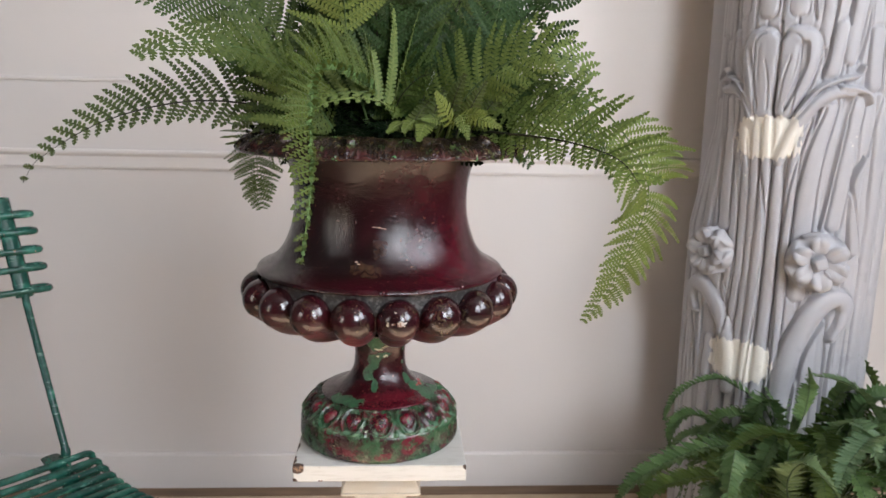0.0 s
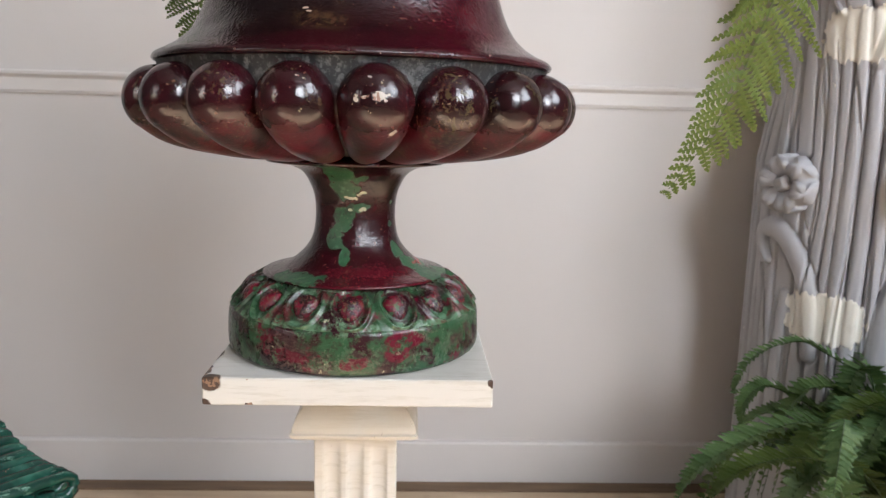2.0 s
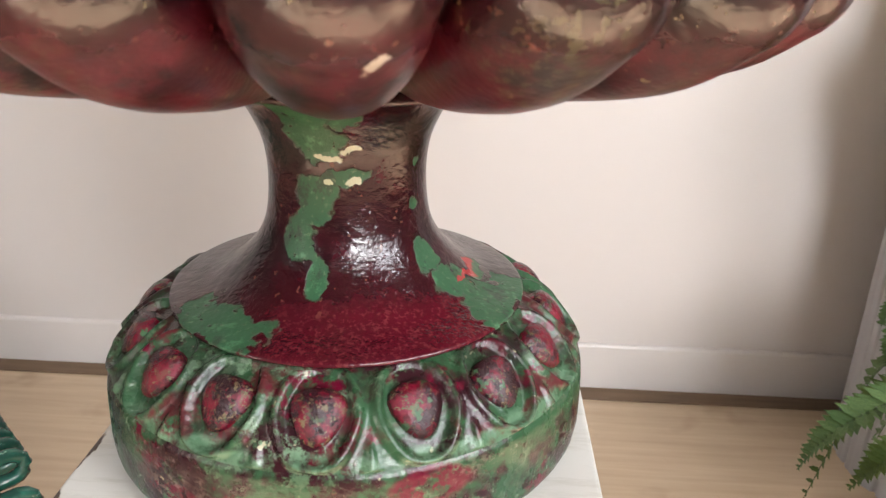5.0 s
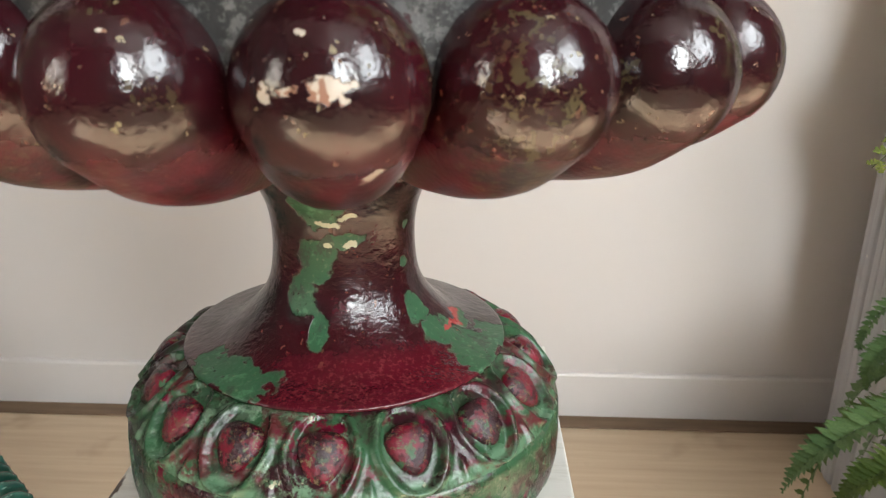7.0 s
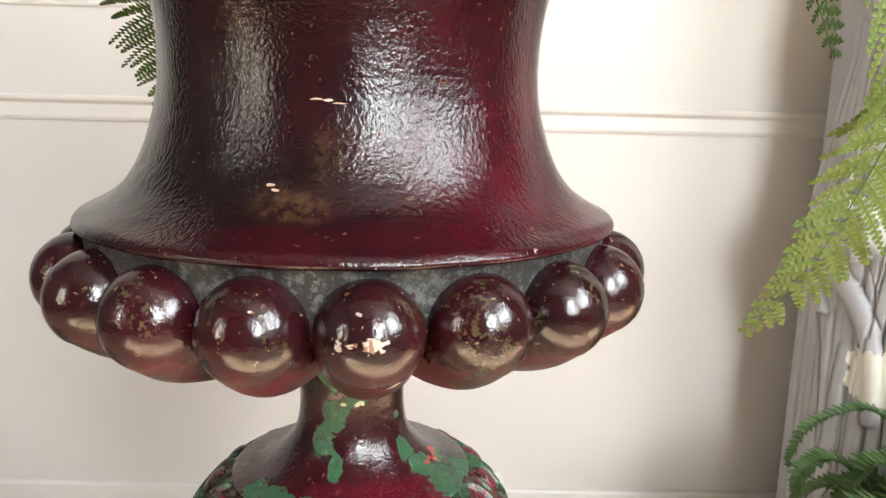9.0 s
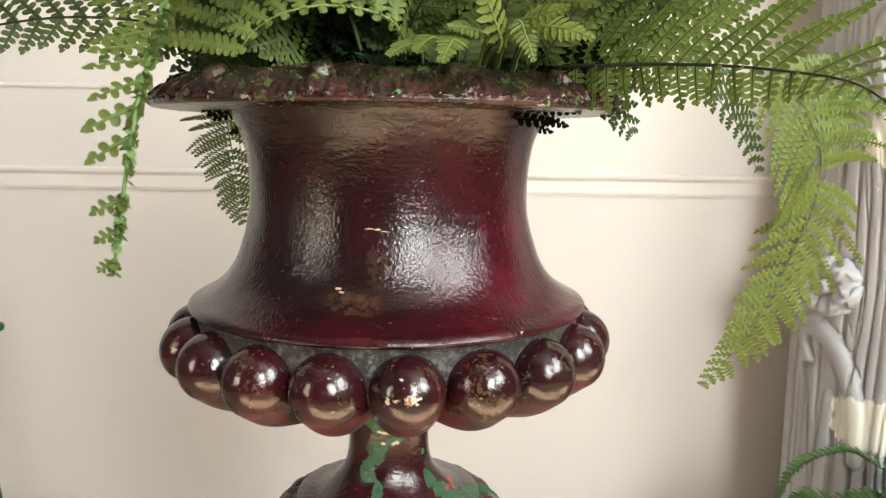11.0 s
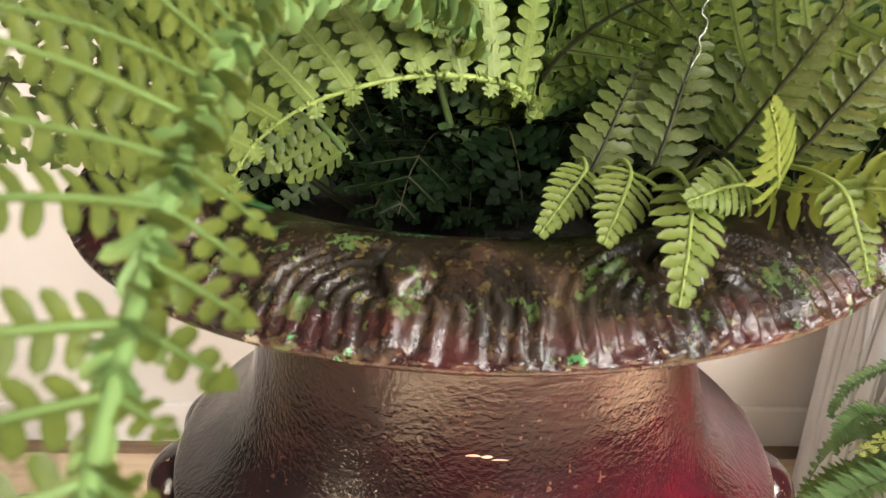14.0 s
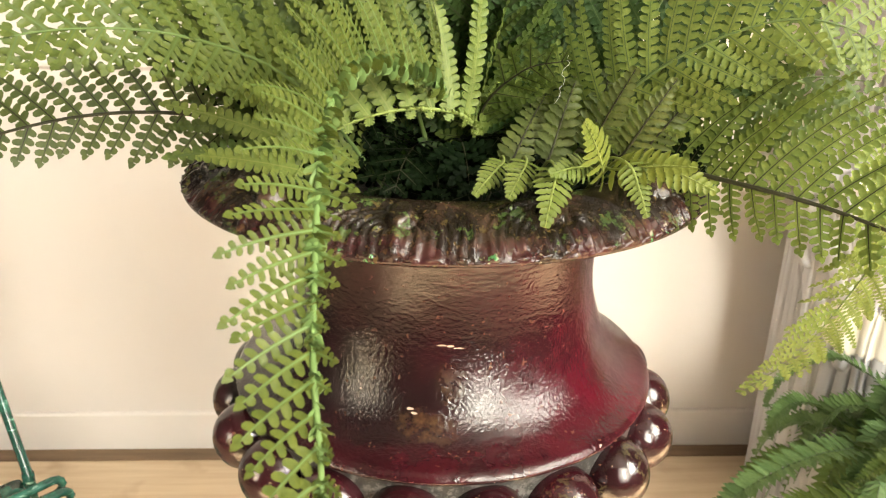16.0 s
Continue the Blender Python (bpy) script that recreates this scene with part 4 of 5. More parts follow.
def boston_mesh(name, ctrl, width, pairs, leaf, stalk, rng, up=Vector((0, 0, 1))):
    """A once-feathered frond with toothed, folded pinnae."""
    line = smooth_line(ctrl, 9)
    verts, faces, mats = [], [], []
    n = len(line)
    tv, tf = tube_data(line, [0.0018 * (1.1 - 0.8 * i / n) for i in range(n)], 5, 1.0, up)
    verts += tv
    faces += tf
    mats += [1] * len(tf)
    side0 = None
    dist = sum((b - a).length for a, b in zip(line, line[1:]))
    for i in range(pairs):
        s = 0.10 + 0.895 * (i + 0.5) / pairs
        f = s * (n - 1)
        a = min(n - 2, int(f))
        p = line[a].lerp(line[a + 1], f - a)
        d = (line[a + 1] - line[a]).normalized()
        side = d.cross(up).normalized()
        if side0 is not None and side.dot(side0) < 0:
            side.negate()
        side0 = side
        top = side.cross(d).normalized()
        size = width * min(1, 0.5 + s * 2) * (1 - s ** 3.2) ** 0.9 + 0.004
        for hand in (-1, 1):
            way = (side * hand + d * rng.uniform(0.30, 0.50) + top * rng.uniform(0.35, 0.70) - Vector((0, 0, 0.12))).normalized()
            y = way.cross(top).normalized()
            nor = y.cross(way).normalized()
            length = size * rng.uniform(0.88, 1.1)
            hw = min(0.0068, length * 0.24, dist / pairs * 0.62)
            b = len(verts)
            rows = 6
            for j in range(rows + 1):
                t = j / rows
                prof = (0.75 + 0.5 * math.sin(math.pi * min(1, t * 1.1))) * (1 - t ** 3) * hw
                tooth = 1.0 if j % 2 else 0.80
                c = p + way * length * t - nor * (0.10 * length * t * t)
                verts += [c + y * prof * tooth + nor * 0.0008, c - nor * 0.0006, c - y * prof * tooth + nor * 0.0008]
            for j in range(rows):
                q = b + 3 * j
                faces += [(q, q + 1, q + 4, q + 3), (q + 1, q + 2, q + 5, q + 4)]
                mats += [0, 0]
    me = mesh_of(name, verts, faces, leaf, smooth=False)
    me.materials.append(stalk)
    me.polygons.foreach_set("material_index", mats)
    return me


def build_urn_fern():
    rng = random.Random(11)
    fern = thing("fern", (UX, UY, PTOP), "lush green artificial fern spilling over the urn's rim", "fern plant")
    fern.scale = (1.036, 1.036, 1.021)
    base = Vector((-0.0261, 1.0114, 0.713))
    c = Vector((base.x, base.y, 1.045))
    seat = Matrix.Translation(-base)

    ARCH = ((0.0, 0.99, 1.05), (-0.0089, 0.9678, 1.0827), (-0.0152, 0.9417, 1.0994), (-0.0253, 0.932, 1.1067), (-0.0427, 0.9243, 1.1102), (-0.062, 0.9166, 1.1092), (-0.0813, 0.9108, 1.1033), (-0.0948, 0.907, 1.0935), (-0.1045, 0.9031, 1.0788))

    def add(ctrl, width, leaf=LEAF, stalk=STALK, **more):
        me = frond_mesh("frond", [Vector(p) for p in ctrl], width, leaf, stalk, rng, **more)
        part("frond", me, fern, "", seat)

    # the fronds that stand out from the crown
    add([(-0.07, 0.985, 1.04), (-0.13, 0.955, 1.092), (-0.205, 0.935, 1.104), (-0.285, 0.912, 1.085), (-0.345, 0.895, 1.048), (-0.362, 0.890, 1.023)], 0.088, LEAF_OLIVE, STALK_DARK, up=Vector((0, -1, 0.35)), upper=1.0, lower=0.45, bare=0.16, taper=1.25, gap=0.0046, tooth=0.0060, pitch=0.0125)
    add([(-0.10, 1.06, 1.05), (-0.16, 1.13, 1.085), (-0.20, 1.22, 1.06), (-0.216, 1.30, 1.00), (-0.221, 1.355, 0.932)], 0.075, LEAF, up=Vector((0.2, -1, 0.2)), bare=0.25)
    add([(-0.005, 1.00, 1.05), (-0.020, 0.955, 1.105), (-0.0572, 0.8912, 1.1362), (-0.073, 0.8349, 1.1382), (-0.0758, 0.7821, 1.121), (-0.072, 0.7193, 1.0879), (-0.0677, 0.6922, 1.0656), (-0.0669, 0.669, 1.0432), (-0.0723, 0.6613, 0.9968)], 0.068, LEAF_FRONT, STALK_FRONT, up=Vector((1, -0.25, 0.1)), up_end=Vector((0.25, -1, 0)), upper=1.0, lower=0.52, toward=0.85, bare=0.10, thick=0.0022, tooth=0.0047, gap=0.0037, pitch=0.0084, taper=0.90, full=0.34, ruffle=0.0125)
    add([(0.04, 0.99, 1.05), (0.064, 0.960, 1.0765), (0.109, 0.912, 1.0775), (0.147, 0.872, 1.0745), (0.174, 0.832, 1.068), (0.186, 0.795, 1.060), (0.192, 0.765, 1.045)], 0.088, LEAF_LIT, STALK_DARK, up=Vector((-0.1, -1, 0.35)), upper=0.35, bare=0.16, lean=74, thick=0.0017, taper=0.48, pitch=0.0112, tooth=0.0062)
    add([(0.05, 1.00, 1.05), (0.13, 0.985, 1.115), (0.210, 0.985, 1.105), (0.268, 1.005, 1.045), (0.292, 1.043, 0.998), (0.284, 1.060, 0.945), (0.265, 1.085, 0.876), (0.240, 1.118, 0.819)], 0.092, LEAF_LIT, taper=0.85, upper=0.70, lower=1.0, up=Vector((0.15, -1, 0.15)), bare=0.40)
    add([(0.04, 1.03, 1.05), (0.11, 1.04, 1.10), (0.18, 1.05, 1.095), (0.23, 1.06, 1.055), (0.26, 1.075, 1.01)], 0.050, LEAF, up=Vector((0.1, -1, 0.3)), upper=0.45)
    add([(0.02, 0.98, 1.05), (0.07, 0.93, 1.125), (0.115, 0.905, 1.155), (0.150, 0.895, 1.155), (0.180, 0.895, 1.135)], 0.070, LEAF_LIT, up=Vector((-0.1, -1, 0.4)), upper=0.7)
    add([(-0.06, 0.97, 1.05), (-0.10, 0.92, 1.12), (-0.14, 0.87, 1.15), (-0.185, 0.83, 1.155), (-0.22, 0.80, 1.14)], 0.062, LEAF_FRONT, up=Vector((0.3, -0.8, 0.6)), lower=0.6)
    add([(-0.03, 0.97, 1.05), (-0.055, 0.93, 1.15), (-0.060, 0.90, 1.215), (-0.055, 0.87, 1.27)], 0.085, LEAF_LIT, up=Vector((0.2, -1, 0.1)), bare=0.55)
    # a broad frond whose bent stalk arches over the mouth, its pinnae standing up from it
    add(ARCH, 0.098, LEAF_LIT, STALK_PALE, up=Vector((0.05, -1, 0.45)), upper=1.0, lower=0.05, bare=0.22, lean=84, thick=0.0015, taper=0.20, pitch=0.0108, gap=0.0042, tooth=0.0068, droop=-0.1, full=0.47, ruffle=0.0060)
    add([Vector(p) + Vector((0.002, 0.012, 0.006)) for p in ARCH], 0.110, LEAF, STALK, up=Vector((0.05, -1, 0.25)), upper=1.0, lower=0.05, bare=0.24, lean=78, thick=0.0012, taper=0.20, pitch=0.0112, gap=0.0044, tooth=0.0066, droop=-0.1, full=0.44)
    add([(-0.05, 0.98, 1.05), (-0.11, 0.96, 1.13), (-0.15, 0.945, 1.19), (-0.17, 0.935, 1.25)], 0.055, LEAF, up=Vector((0.3, -1, 0.3)), bare=0.35)
    add([(-0.06, 0.99, 1.05), (-0.12, 0.97, 1.10), (-0.155, 0.955, 1.14), (-0.190, 0.945, 1.16)], 0.052, LEAF, up=Vector((0.2, -1, 0.5)))
    add([(0.0, 0.99, 1.05), (0.02, 0.985, 1.11), (0.03, 1.0, 1.16), (0.045, 1.03, 1.21)], 0.065, LEAF_DARK_SHADE, up=Vector((0, -1, 0.2)))
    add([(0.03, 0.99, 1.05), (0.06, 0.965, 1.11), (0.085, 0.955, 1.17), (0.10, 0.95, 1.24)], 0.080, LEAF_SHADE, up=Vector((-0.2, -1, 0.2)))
    add([(0.04, 1.0, 1.05), (0.09, 0.985, 1.11), (0.135, 0.975, 1.17), (0.16, 0.97, 1.24)], 0.075, LEAF_DARK_SHADE, up=Vector((-0.3, -1, 0.2)))
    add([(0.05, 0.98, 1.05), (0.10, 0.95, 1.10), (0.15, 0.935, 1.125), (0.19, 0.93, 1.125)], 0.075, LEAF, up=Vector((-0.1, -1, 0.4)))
    add([(0.07, 1.0, 1.05), (0.10, 0.985, 1.073), (0.125, 0.990, 1.064), (0.142, 1.0, 1.038)], 0.030, LEAF_DARK_SHADE, up=Vector((0.3, -1, 0.3)))
    add([(-0.005, 0.99, 1.05), (-0.010, 0.958, 1.100), (0.008, 0.932, 1.128), (0.028, 0.910, 1.137)], 0.030, LEAF, STALK_DARK, up=Vector((0.2, -1, 0.2)))
    # bright young sprigs that lie over the rim
    for root, base, tip, size in (((0.03, 0.95, 1.06), (0.043, 0.889, 1.086), (0.026, 0.860, 1.118), 0.0100), ((0.02, 0.95, 1.06), (0.020, 0.885, 1.090), (0.011, 0.853, 1.072), 0.0095),
                                  ((0.01, 0.95, 1.06), (0.008, 0.897, 1.090), (-0.003, 0.872, 1.079), 0.0085), ((0.0, 0.95, 1.06), (-0.002, 0.908, 1.087), (-0.018, 0.880, 1.078), 0.0075),
                                  ((0.04, 0.95, 1.06), (0.050, 0.872, 1.096), (0.058, 0.861, 1.074), 0.0075), ((0.04, 0.95, 1.06), (0.046, 0.884, 1.090), (0.074, 0.852, 1.100), 0.0100),
                                  ((0.03, 0.95, 1.06), (0.036, 0.890, 1.090), (0.014, 0.868, 1.092), 0.0080), ((0.05, 0.95, 1.06), (0.060, 0.882, 1.094), (0.088, 0.862, 1.086), 0.0095)):
        part("frond", sprig_mesh("sprig", root, base, tip, size, LEAF_YOUNG, STALK_PALE, rng), fern, "", seat)
    # olive pinnae with lobed leaflets beside the mouth
    for base, tip, size in (((0.004, 0.929, 1.080), (0.030, 0.971, 1.114), 0.0105), ((0.024, 0.930, 1.082), (0.044, 0.958, 1.128), 0.0105), ((0.042, 0.920, 1.090), (0.056, 0.895, 1.136), 0.0105),
                            ((0.058, 0.912, 1.090), (0.078, 0.902, 1.130), 0.0100), ((0.020, 0.955, 1.078), (0.020, 0.985, 1.122), 0.0100), ((0.048, 0.945, 1.085), (0.062, 0.955, 1.138), 0.0105),
                            ((0.072, 0.930, 1.085), (0.098, 0.925, 1.122), 0.0100), ((0.080, 0.950, 1.080), (0.108, 0.955, 1.125), 0.0100), ((0.034, 0.972, 1.080), (0.046, 0.990, 1.135), 0.0100)):
        root = Vector(base) + Vector((-0.01, 0.02, -0.028))
        part("frond", sprig_mesh("sprig", root, base, tip, size, LEAF_OLIVE, STALK_DARK, rng, Vector((-0.25, -1, 0.35)), 12), fern, "", seat)
    # upright crown; its middle takes the leaf copies with shade in their colour
    for i in range(24):
        a = 2 * math.pi * (i * 0.618 % 1) + rng.uniform(-0.2, 0.2)
        tall = rng.uniform(0.16, 0.30)
        reach = rng.uniform(0.06, 0.22)
        if math.cos(a) > 0.4:
            reach *= 0.5
        dx, dy = math.sin(a), -math.cos(a)
        b = c + Vector((dx * 0.05 * rng.random(), dy * 0.05 * rng.random(), 0))
        ctrl = [b, b + Vector((dx * reach * 0.22, dy * reach * 0.22, tall * 0.5)), b + Vector((dx * reach * 0.6, dy * reach * 0.6, tall * 0.88)), b + Vector((dx * reach, dy * reach, tall))]
        if rng.random() < 0.6:
            ctrl.append(b + Vector((dx * reach * 1.35, dy * reach * 1.35, tall * 0.97)))
        leaf = rng.choice((LEAF_SHADE, LEAF_SHADE, LEAF_DARK_SHADE, LEAF_DARK_SHADE, LEAF_DARK_SHADE) if abs(dx) < 0.7 else (LEAF, LEAF, LEAF_LIT, LEAF_DARK_SHADE))
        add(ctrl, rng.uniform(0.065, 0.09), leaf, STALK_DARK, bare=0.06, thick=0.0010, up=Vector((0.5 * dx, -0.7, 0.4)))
    # inner growth seen through the mouth, the shade in there put into its leaf colour
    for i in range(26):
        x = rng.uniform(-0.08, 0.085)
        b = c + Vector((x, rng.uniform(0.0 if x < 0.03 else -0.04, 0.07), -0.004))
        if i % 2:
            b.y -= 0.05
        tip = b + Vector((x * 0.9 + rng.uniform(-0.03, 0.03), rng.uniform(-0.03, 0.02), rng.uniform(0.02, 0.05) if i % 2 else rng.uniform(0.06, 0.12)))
        add([b, b.lerp(tip, 0.5) + Vector((0, 0.01, 0.01)), tip], 0.034, LEAF_MOUTH_SHADE, STALK_DARK, thick=0.0007, gap=0.0045, bare=0.05, up=Vector((rng.uniform(-0.4, 0.4), -1, 0.3)))
    # a ring of short fronds behind, shaded by leaf colour
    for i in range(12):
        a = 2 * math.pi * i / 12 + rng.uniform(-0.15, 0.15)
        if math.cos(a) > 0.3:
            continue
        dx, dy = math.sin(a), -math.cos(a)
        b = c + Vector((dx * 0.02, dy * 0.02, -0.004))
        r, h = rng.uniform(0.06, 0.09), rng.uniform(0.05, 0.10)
        add([b, b + Vector((dx * r * 0.4, dy * r * 0.4, h)), b + Vector((dx * r * 0.8, dy * r * 0.8, h * 1.1)), b + Vector((dx * r, dy * r, h * 0.9))], 0.036, LEAF_DARK_SHADE, STALK_DARK)
    # low leaves round the inside of the mouth, in the same shade-coloured leaf
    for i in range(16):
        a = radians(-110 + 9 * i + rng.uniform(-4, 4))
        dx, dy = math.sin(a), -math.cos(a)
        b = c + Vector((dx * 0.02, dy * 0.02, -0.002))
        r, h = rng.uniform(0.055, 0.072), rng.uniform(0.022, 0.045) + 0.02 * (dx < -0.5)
        add([b, b + Vector((dx * r * 0.4, dy * r * 0.4, h)), b + Vector((dx * r * 0.8, dy * r * 0.8, h * 0.9)), b + Vector((dx * r, dy * r, h * 0.55))], 0.032, LEAF_MOUTH_SHADE, STALK_DARK, up=Vector((dx * 0.3, -1, 1)), thick=0.0007, bare=0.3)
    return fern


build_urn_fern()


def build_thread():
    """A loose white thread caught on a frond."""
    rng = random.Random(4)
    pts = []
    for i in range(11):
        t = i / 10
        p = Vector((0.0345, 0.920, 1.148)).lerp(Vector((0.0242, 0.899, 1.127)), t)
        pts.append(p + Vector((rng.uniform(-0.0016, 0.0016), -0.003 + rng.uniform(-0.001, 0.001), rng.uniform(-0.0006, 0.0006))))
    ob = new("thread", tube("thread", smooth_line(pts, 4), 0.00008, THREAD, 5))
    tagged(ob, "loose white thread caught on the fern", "thread")


build_thread()


def build_pot_fern():
    rng = random.Random(23)
    at = Vector((0.93, 1.70, 0))
    plant = thing("potted_fern", at, "dark green fern in a black pot on the floor", "potted plant")
    prof = [(0.004, 0.0), (0.070, 0.0), (0.074, 0.004), (0.078, 0.03), (0.095, 0.165), (0.102, 0.170), (0.104, 0.180), (0.102, 0.188), (0.096, 0.188), (0.092, 0.170), (0.004, 0.165)]
    part("pot", lathe("pot", prof, POT, 48), plant, "plain black plastic pot")
    for i in range(64):
        a = 2 * math.pi * (i * 0.618 % 1)
        ring = i / 64
        dx, dy = math.sin(a), -math.cos(a)
        # the wall and the column keep the far side short
        reach = 0.18 + 0.26 * ring * rng.uniform(0.8, 1.1)
        if dy > 0.2:
            reach *= 0.62
        if dx < -0.3:
            reach *= 0.85
        tall = 0.38 - 0.20 * ring + rng.uniform(-0.04, 0.05) + 0.06 * max(0, dx)
        b = Vector((dx * 0.04, dy * 0.04, 0.165))
        end = 0.30 - 0.55 * ring
        sway = Vector((-dy, dx, 0)) * rng.uniform(-0.05, 0.05)
        ctrl = [b, b + Vector((dx * reach * 0.30, dy * reach * 0.30, tall * 0.62)), b + Vector((dx * reach * 0.66, dy * reach * 0.66, tall * 0.74)) + sway * 0.5,
                b + Vector((dx * reach * 0.9, dy * reach * 0.9, tall * 0.55)) + sway, b + Vector((dx * reach * 1.04, dy * reach * 1.04, max(-0.14, tall * end))) + sway * 1.3]
        part("frond", boston_mesh("frond", ctrl, rng.uniform(0.028, 0.042), 34, rng.choice((LEAF_POT, LEAF_POT, LEAF_PALE, LEAF, LEAF_PALE)), STALK_POT, rng), plant)

    # fronds that stand out over the rest: line, width, leaf
    for ctrl, wide, leaf in (
            (((0.90, 1.72, 0.17), (0.862, 1.74, 0.406), (0.774, 1.77, 0.484), (0.72, 1.77, 0.495), (0.653, 1.765, 0.469), (0.624, 1.76, 0.419), (0.621, 1.76, 0.398)), 0.020, LEAF_POT),
            (((0.90, 1.70, 0.17), (0.80, 1.73, 0.345), (0.72, 1.75, 0.402), (0.661, 1.74, 0.42), (0.627, 1.73, 0.39), (0.626, 1.73, 0.346)), 0.028, LEAF_POT),
            (((0.90, 1.68, 0.17), (0.79, 1.66, 0.36), (0.686, 1.62, 0.401), (0.606, 1.60, 0.392), (0.528, 1.58, 0.364), (0.48, 1.57, 0.33), (0.453, 1.57, 0.28)), 0.040, LEAF_POT),
            (((0.90, 1.65, 0.17), (0.76, 1.56, 0.335), (0.637, 1.50, 0.392), (0.555, 1.48, 0.397), (0.494, 1.46, 0.383), (0.458, 1.46, 0.338)), 0.040, LEAF),
            (((0.97, 1.69, 0.17), (1.055, 1.62, 0.34), (1.048, 1.60, 0.396), (1.022, 1.60, 0.467), (0.97, 1.60, 0.531), (0.917, 1.61, 0.556), (0.861, 1.62, 0.562)), 0.036, LEAF_PALE),
            (((0.97, 1.72, 0.17), (1.19, 1.79, 0.31), (1.147, 1.82, 0.465), (1.079, 1.83, 0.547), (1.019, 1.83, 0.575), (0.98, 1.83, 0.558)), 0.040, LEAF),
            (((0.91, 1.66, 0.17), (0.81, 1.56, 0.40), (0.82, 1.54, 0.50), (0.821, 1.53, 0.565), (0.813, 1.53, 0.612)), 0.026, LEAF_POT),
            (((0.90, 1.66, 0.17), (0.765, 1.47, 0.39), (0.761, 1.42, 0.462), (0.796, 1.40, 0.438), (0.828, 1.39, 0.398)), 0.032, LEAF_PALE),
            (((0.88, 1.66, 0.17), (0.665, 1.46, 0.35), (0.634, 1.45, 0.448), (0.633, 1.43, 0.481), (0.619, 1.41, 0.423), (0.618, 1.41, 0.377)), 0.034, LEAF_POT),
            (((0.90, 1.66, 0.17), (0.84, 1.58, 0.38), (0.775, 1.53, 0.465), (0.70, 1.50, 0.475), (0.63, 1.48, 0.44)), 0.036, LEAF),
            (((0.96, 1.66, 0.17), (0.98, 1.56, 0.40), (0.93, 1.48, 0.485), (0.86, 1.43, 0.46), (0.82, 1.40, 0.40)), 0.038, LEAF_PALE),
            (((0.98, 1.68, 0.17), (1.08, 1.60, 0.38), (1.12, 1.53, 0.47), (1.16, 1.47, 0.46), (1.20, 1.42, 0.38)), 0.040, LEAF_POT)):
        part("frond", boston_mesh("frond", [Vector(p) - at for p in ctrl], wide, 40, leaf, STALK_POT, rng), plant)


build_pot_fern()


# ---- garden chair ----
def build_chair():
    origin = Vector((-0.591, 1.534, 0))
    fwd, left = Vector((0.69, -0.724, 0)).normalized(), Vector((-0.724, -0.69, 0)).normalized()
    chair = thing("garden_chair", (0, 0, 0), "green painted metal garden chair with sprung rod slats, paint worn", "chair")
    W, D = 0.42, 0.340

    def at(across, ahead, z):
        return origin + left * across + fwd * ahead + Vector((0, 0, z))

    def seat_z(d):
        t = d / D
        return 0.462 - 0.023 * math.sin(math.pi * min(1, t * 0.95)) + 0.012 * t ** 1.5 - 0.03 * max(0, t - 0.88) * 8 * max(0, t - 0.88)

    def slat(ahead, z, back=None):
        """One sprung rod with a hook at each end; back: the back's lean."""
        pts = []
        drop = Vector((0, 0, -1)) if back is None else -fwd
        mid = (lambda a: at(a, ahead, z))
        hook = 0.0125
        ends = []
        inset = 0.022 if back is None else 0.005
        for a, sgn in ((inset, -1), (W - inset, 1)):
            e = []
            for i in range(7):
                t = math.pi * i / 6
                e.append(mid(a) + left * (sgn * hook * math.sin(t)) + drop * (hook * (1 - math.cos(t))))
            e.append(mid(a) - left * (sgn * 0.03) + drop * (2 * hook))
            ends.append(e)
        body = [mid(inset + (W - 2 * inset) * i / 12) + (Vector((0, 0, -0.006)) if back is None else fwd * -0.006) * math.sin(math.pi * i / 12) for i in range(13)]
        pts = ends[0][::-1] + body[1:-1] + ends[1]
        return tube("slat", pts, 0.0068, CHAIR, 8)

    for i in range(11):
        d = 0.042 + (D - 0.047) * i / 10
        part("slat", slat(d, seat_z(d)), chair)
    # the seat rolls over at the front
    for d, z in ((D + 0.014, 0.437), (D + 0.020, 0.407)):
        part("slat", slat(d, z), chair)
    for a in (0.070, W - 0.070):
        pts = [at(a, D * i / 14, seat_z(D * i / 14) - 0.0125) for i in range(15)]
        pts += [at(a, D + 0.008, seat_z(D) - 0.035), at(a, D + 0.010, 0.39)]
        part("seat_rail", tube("seat_rail", pts, 0.017, CHAIR, 10, 0.30), chair)
    # back: two rods, a strap on each and five slats
    lean = 0.52
    for a in (0.042, W - 0.042):
        rod = [at(a, 0.004, 0.44), at(a, -0.004, 0.462), at(a, -0.07, 0.580), at(a, -0.144, 0.716), at(a - 0.004, -0.150, 0.730)]
        part("back_rod", tube("back_rod", smooth_line(rod, 4), 0.0072, CHAIR, 10), chair)
        st = [at(a, -0.148 - (z - 0.722) * lean, z) for z in (0.722, 0.75, 0.79, 0.83, 0.87, 0.905)]
        part("back_strap", tube("back_strap", smooth_line(st, 3), 0.0165, CHAIR, 8, 0.30, fwd), chair)
    for z in (0.733, 0.773, 0.805, 0.840, 0.872):
        part("slat", slat(-0.140 - (z - 0.722) * lean, z, True), chair)
    # legs and stretchers
    for a in (0.042, W - 0.042):
        part("leg", tube("leg", smooth_line([at(a, 0.0, 0.455), at(a, -0.02, 0.25), at(a, -0.07, 0.0)], 5), 0.009, CHAIR, 10), chair)
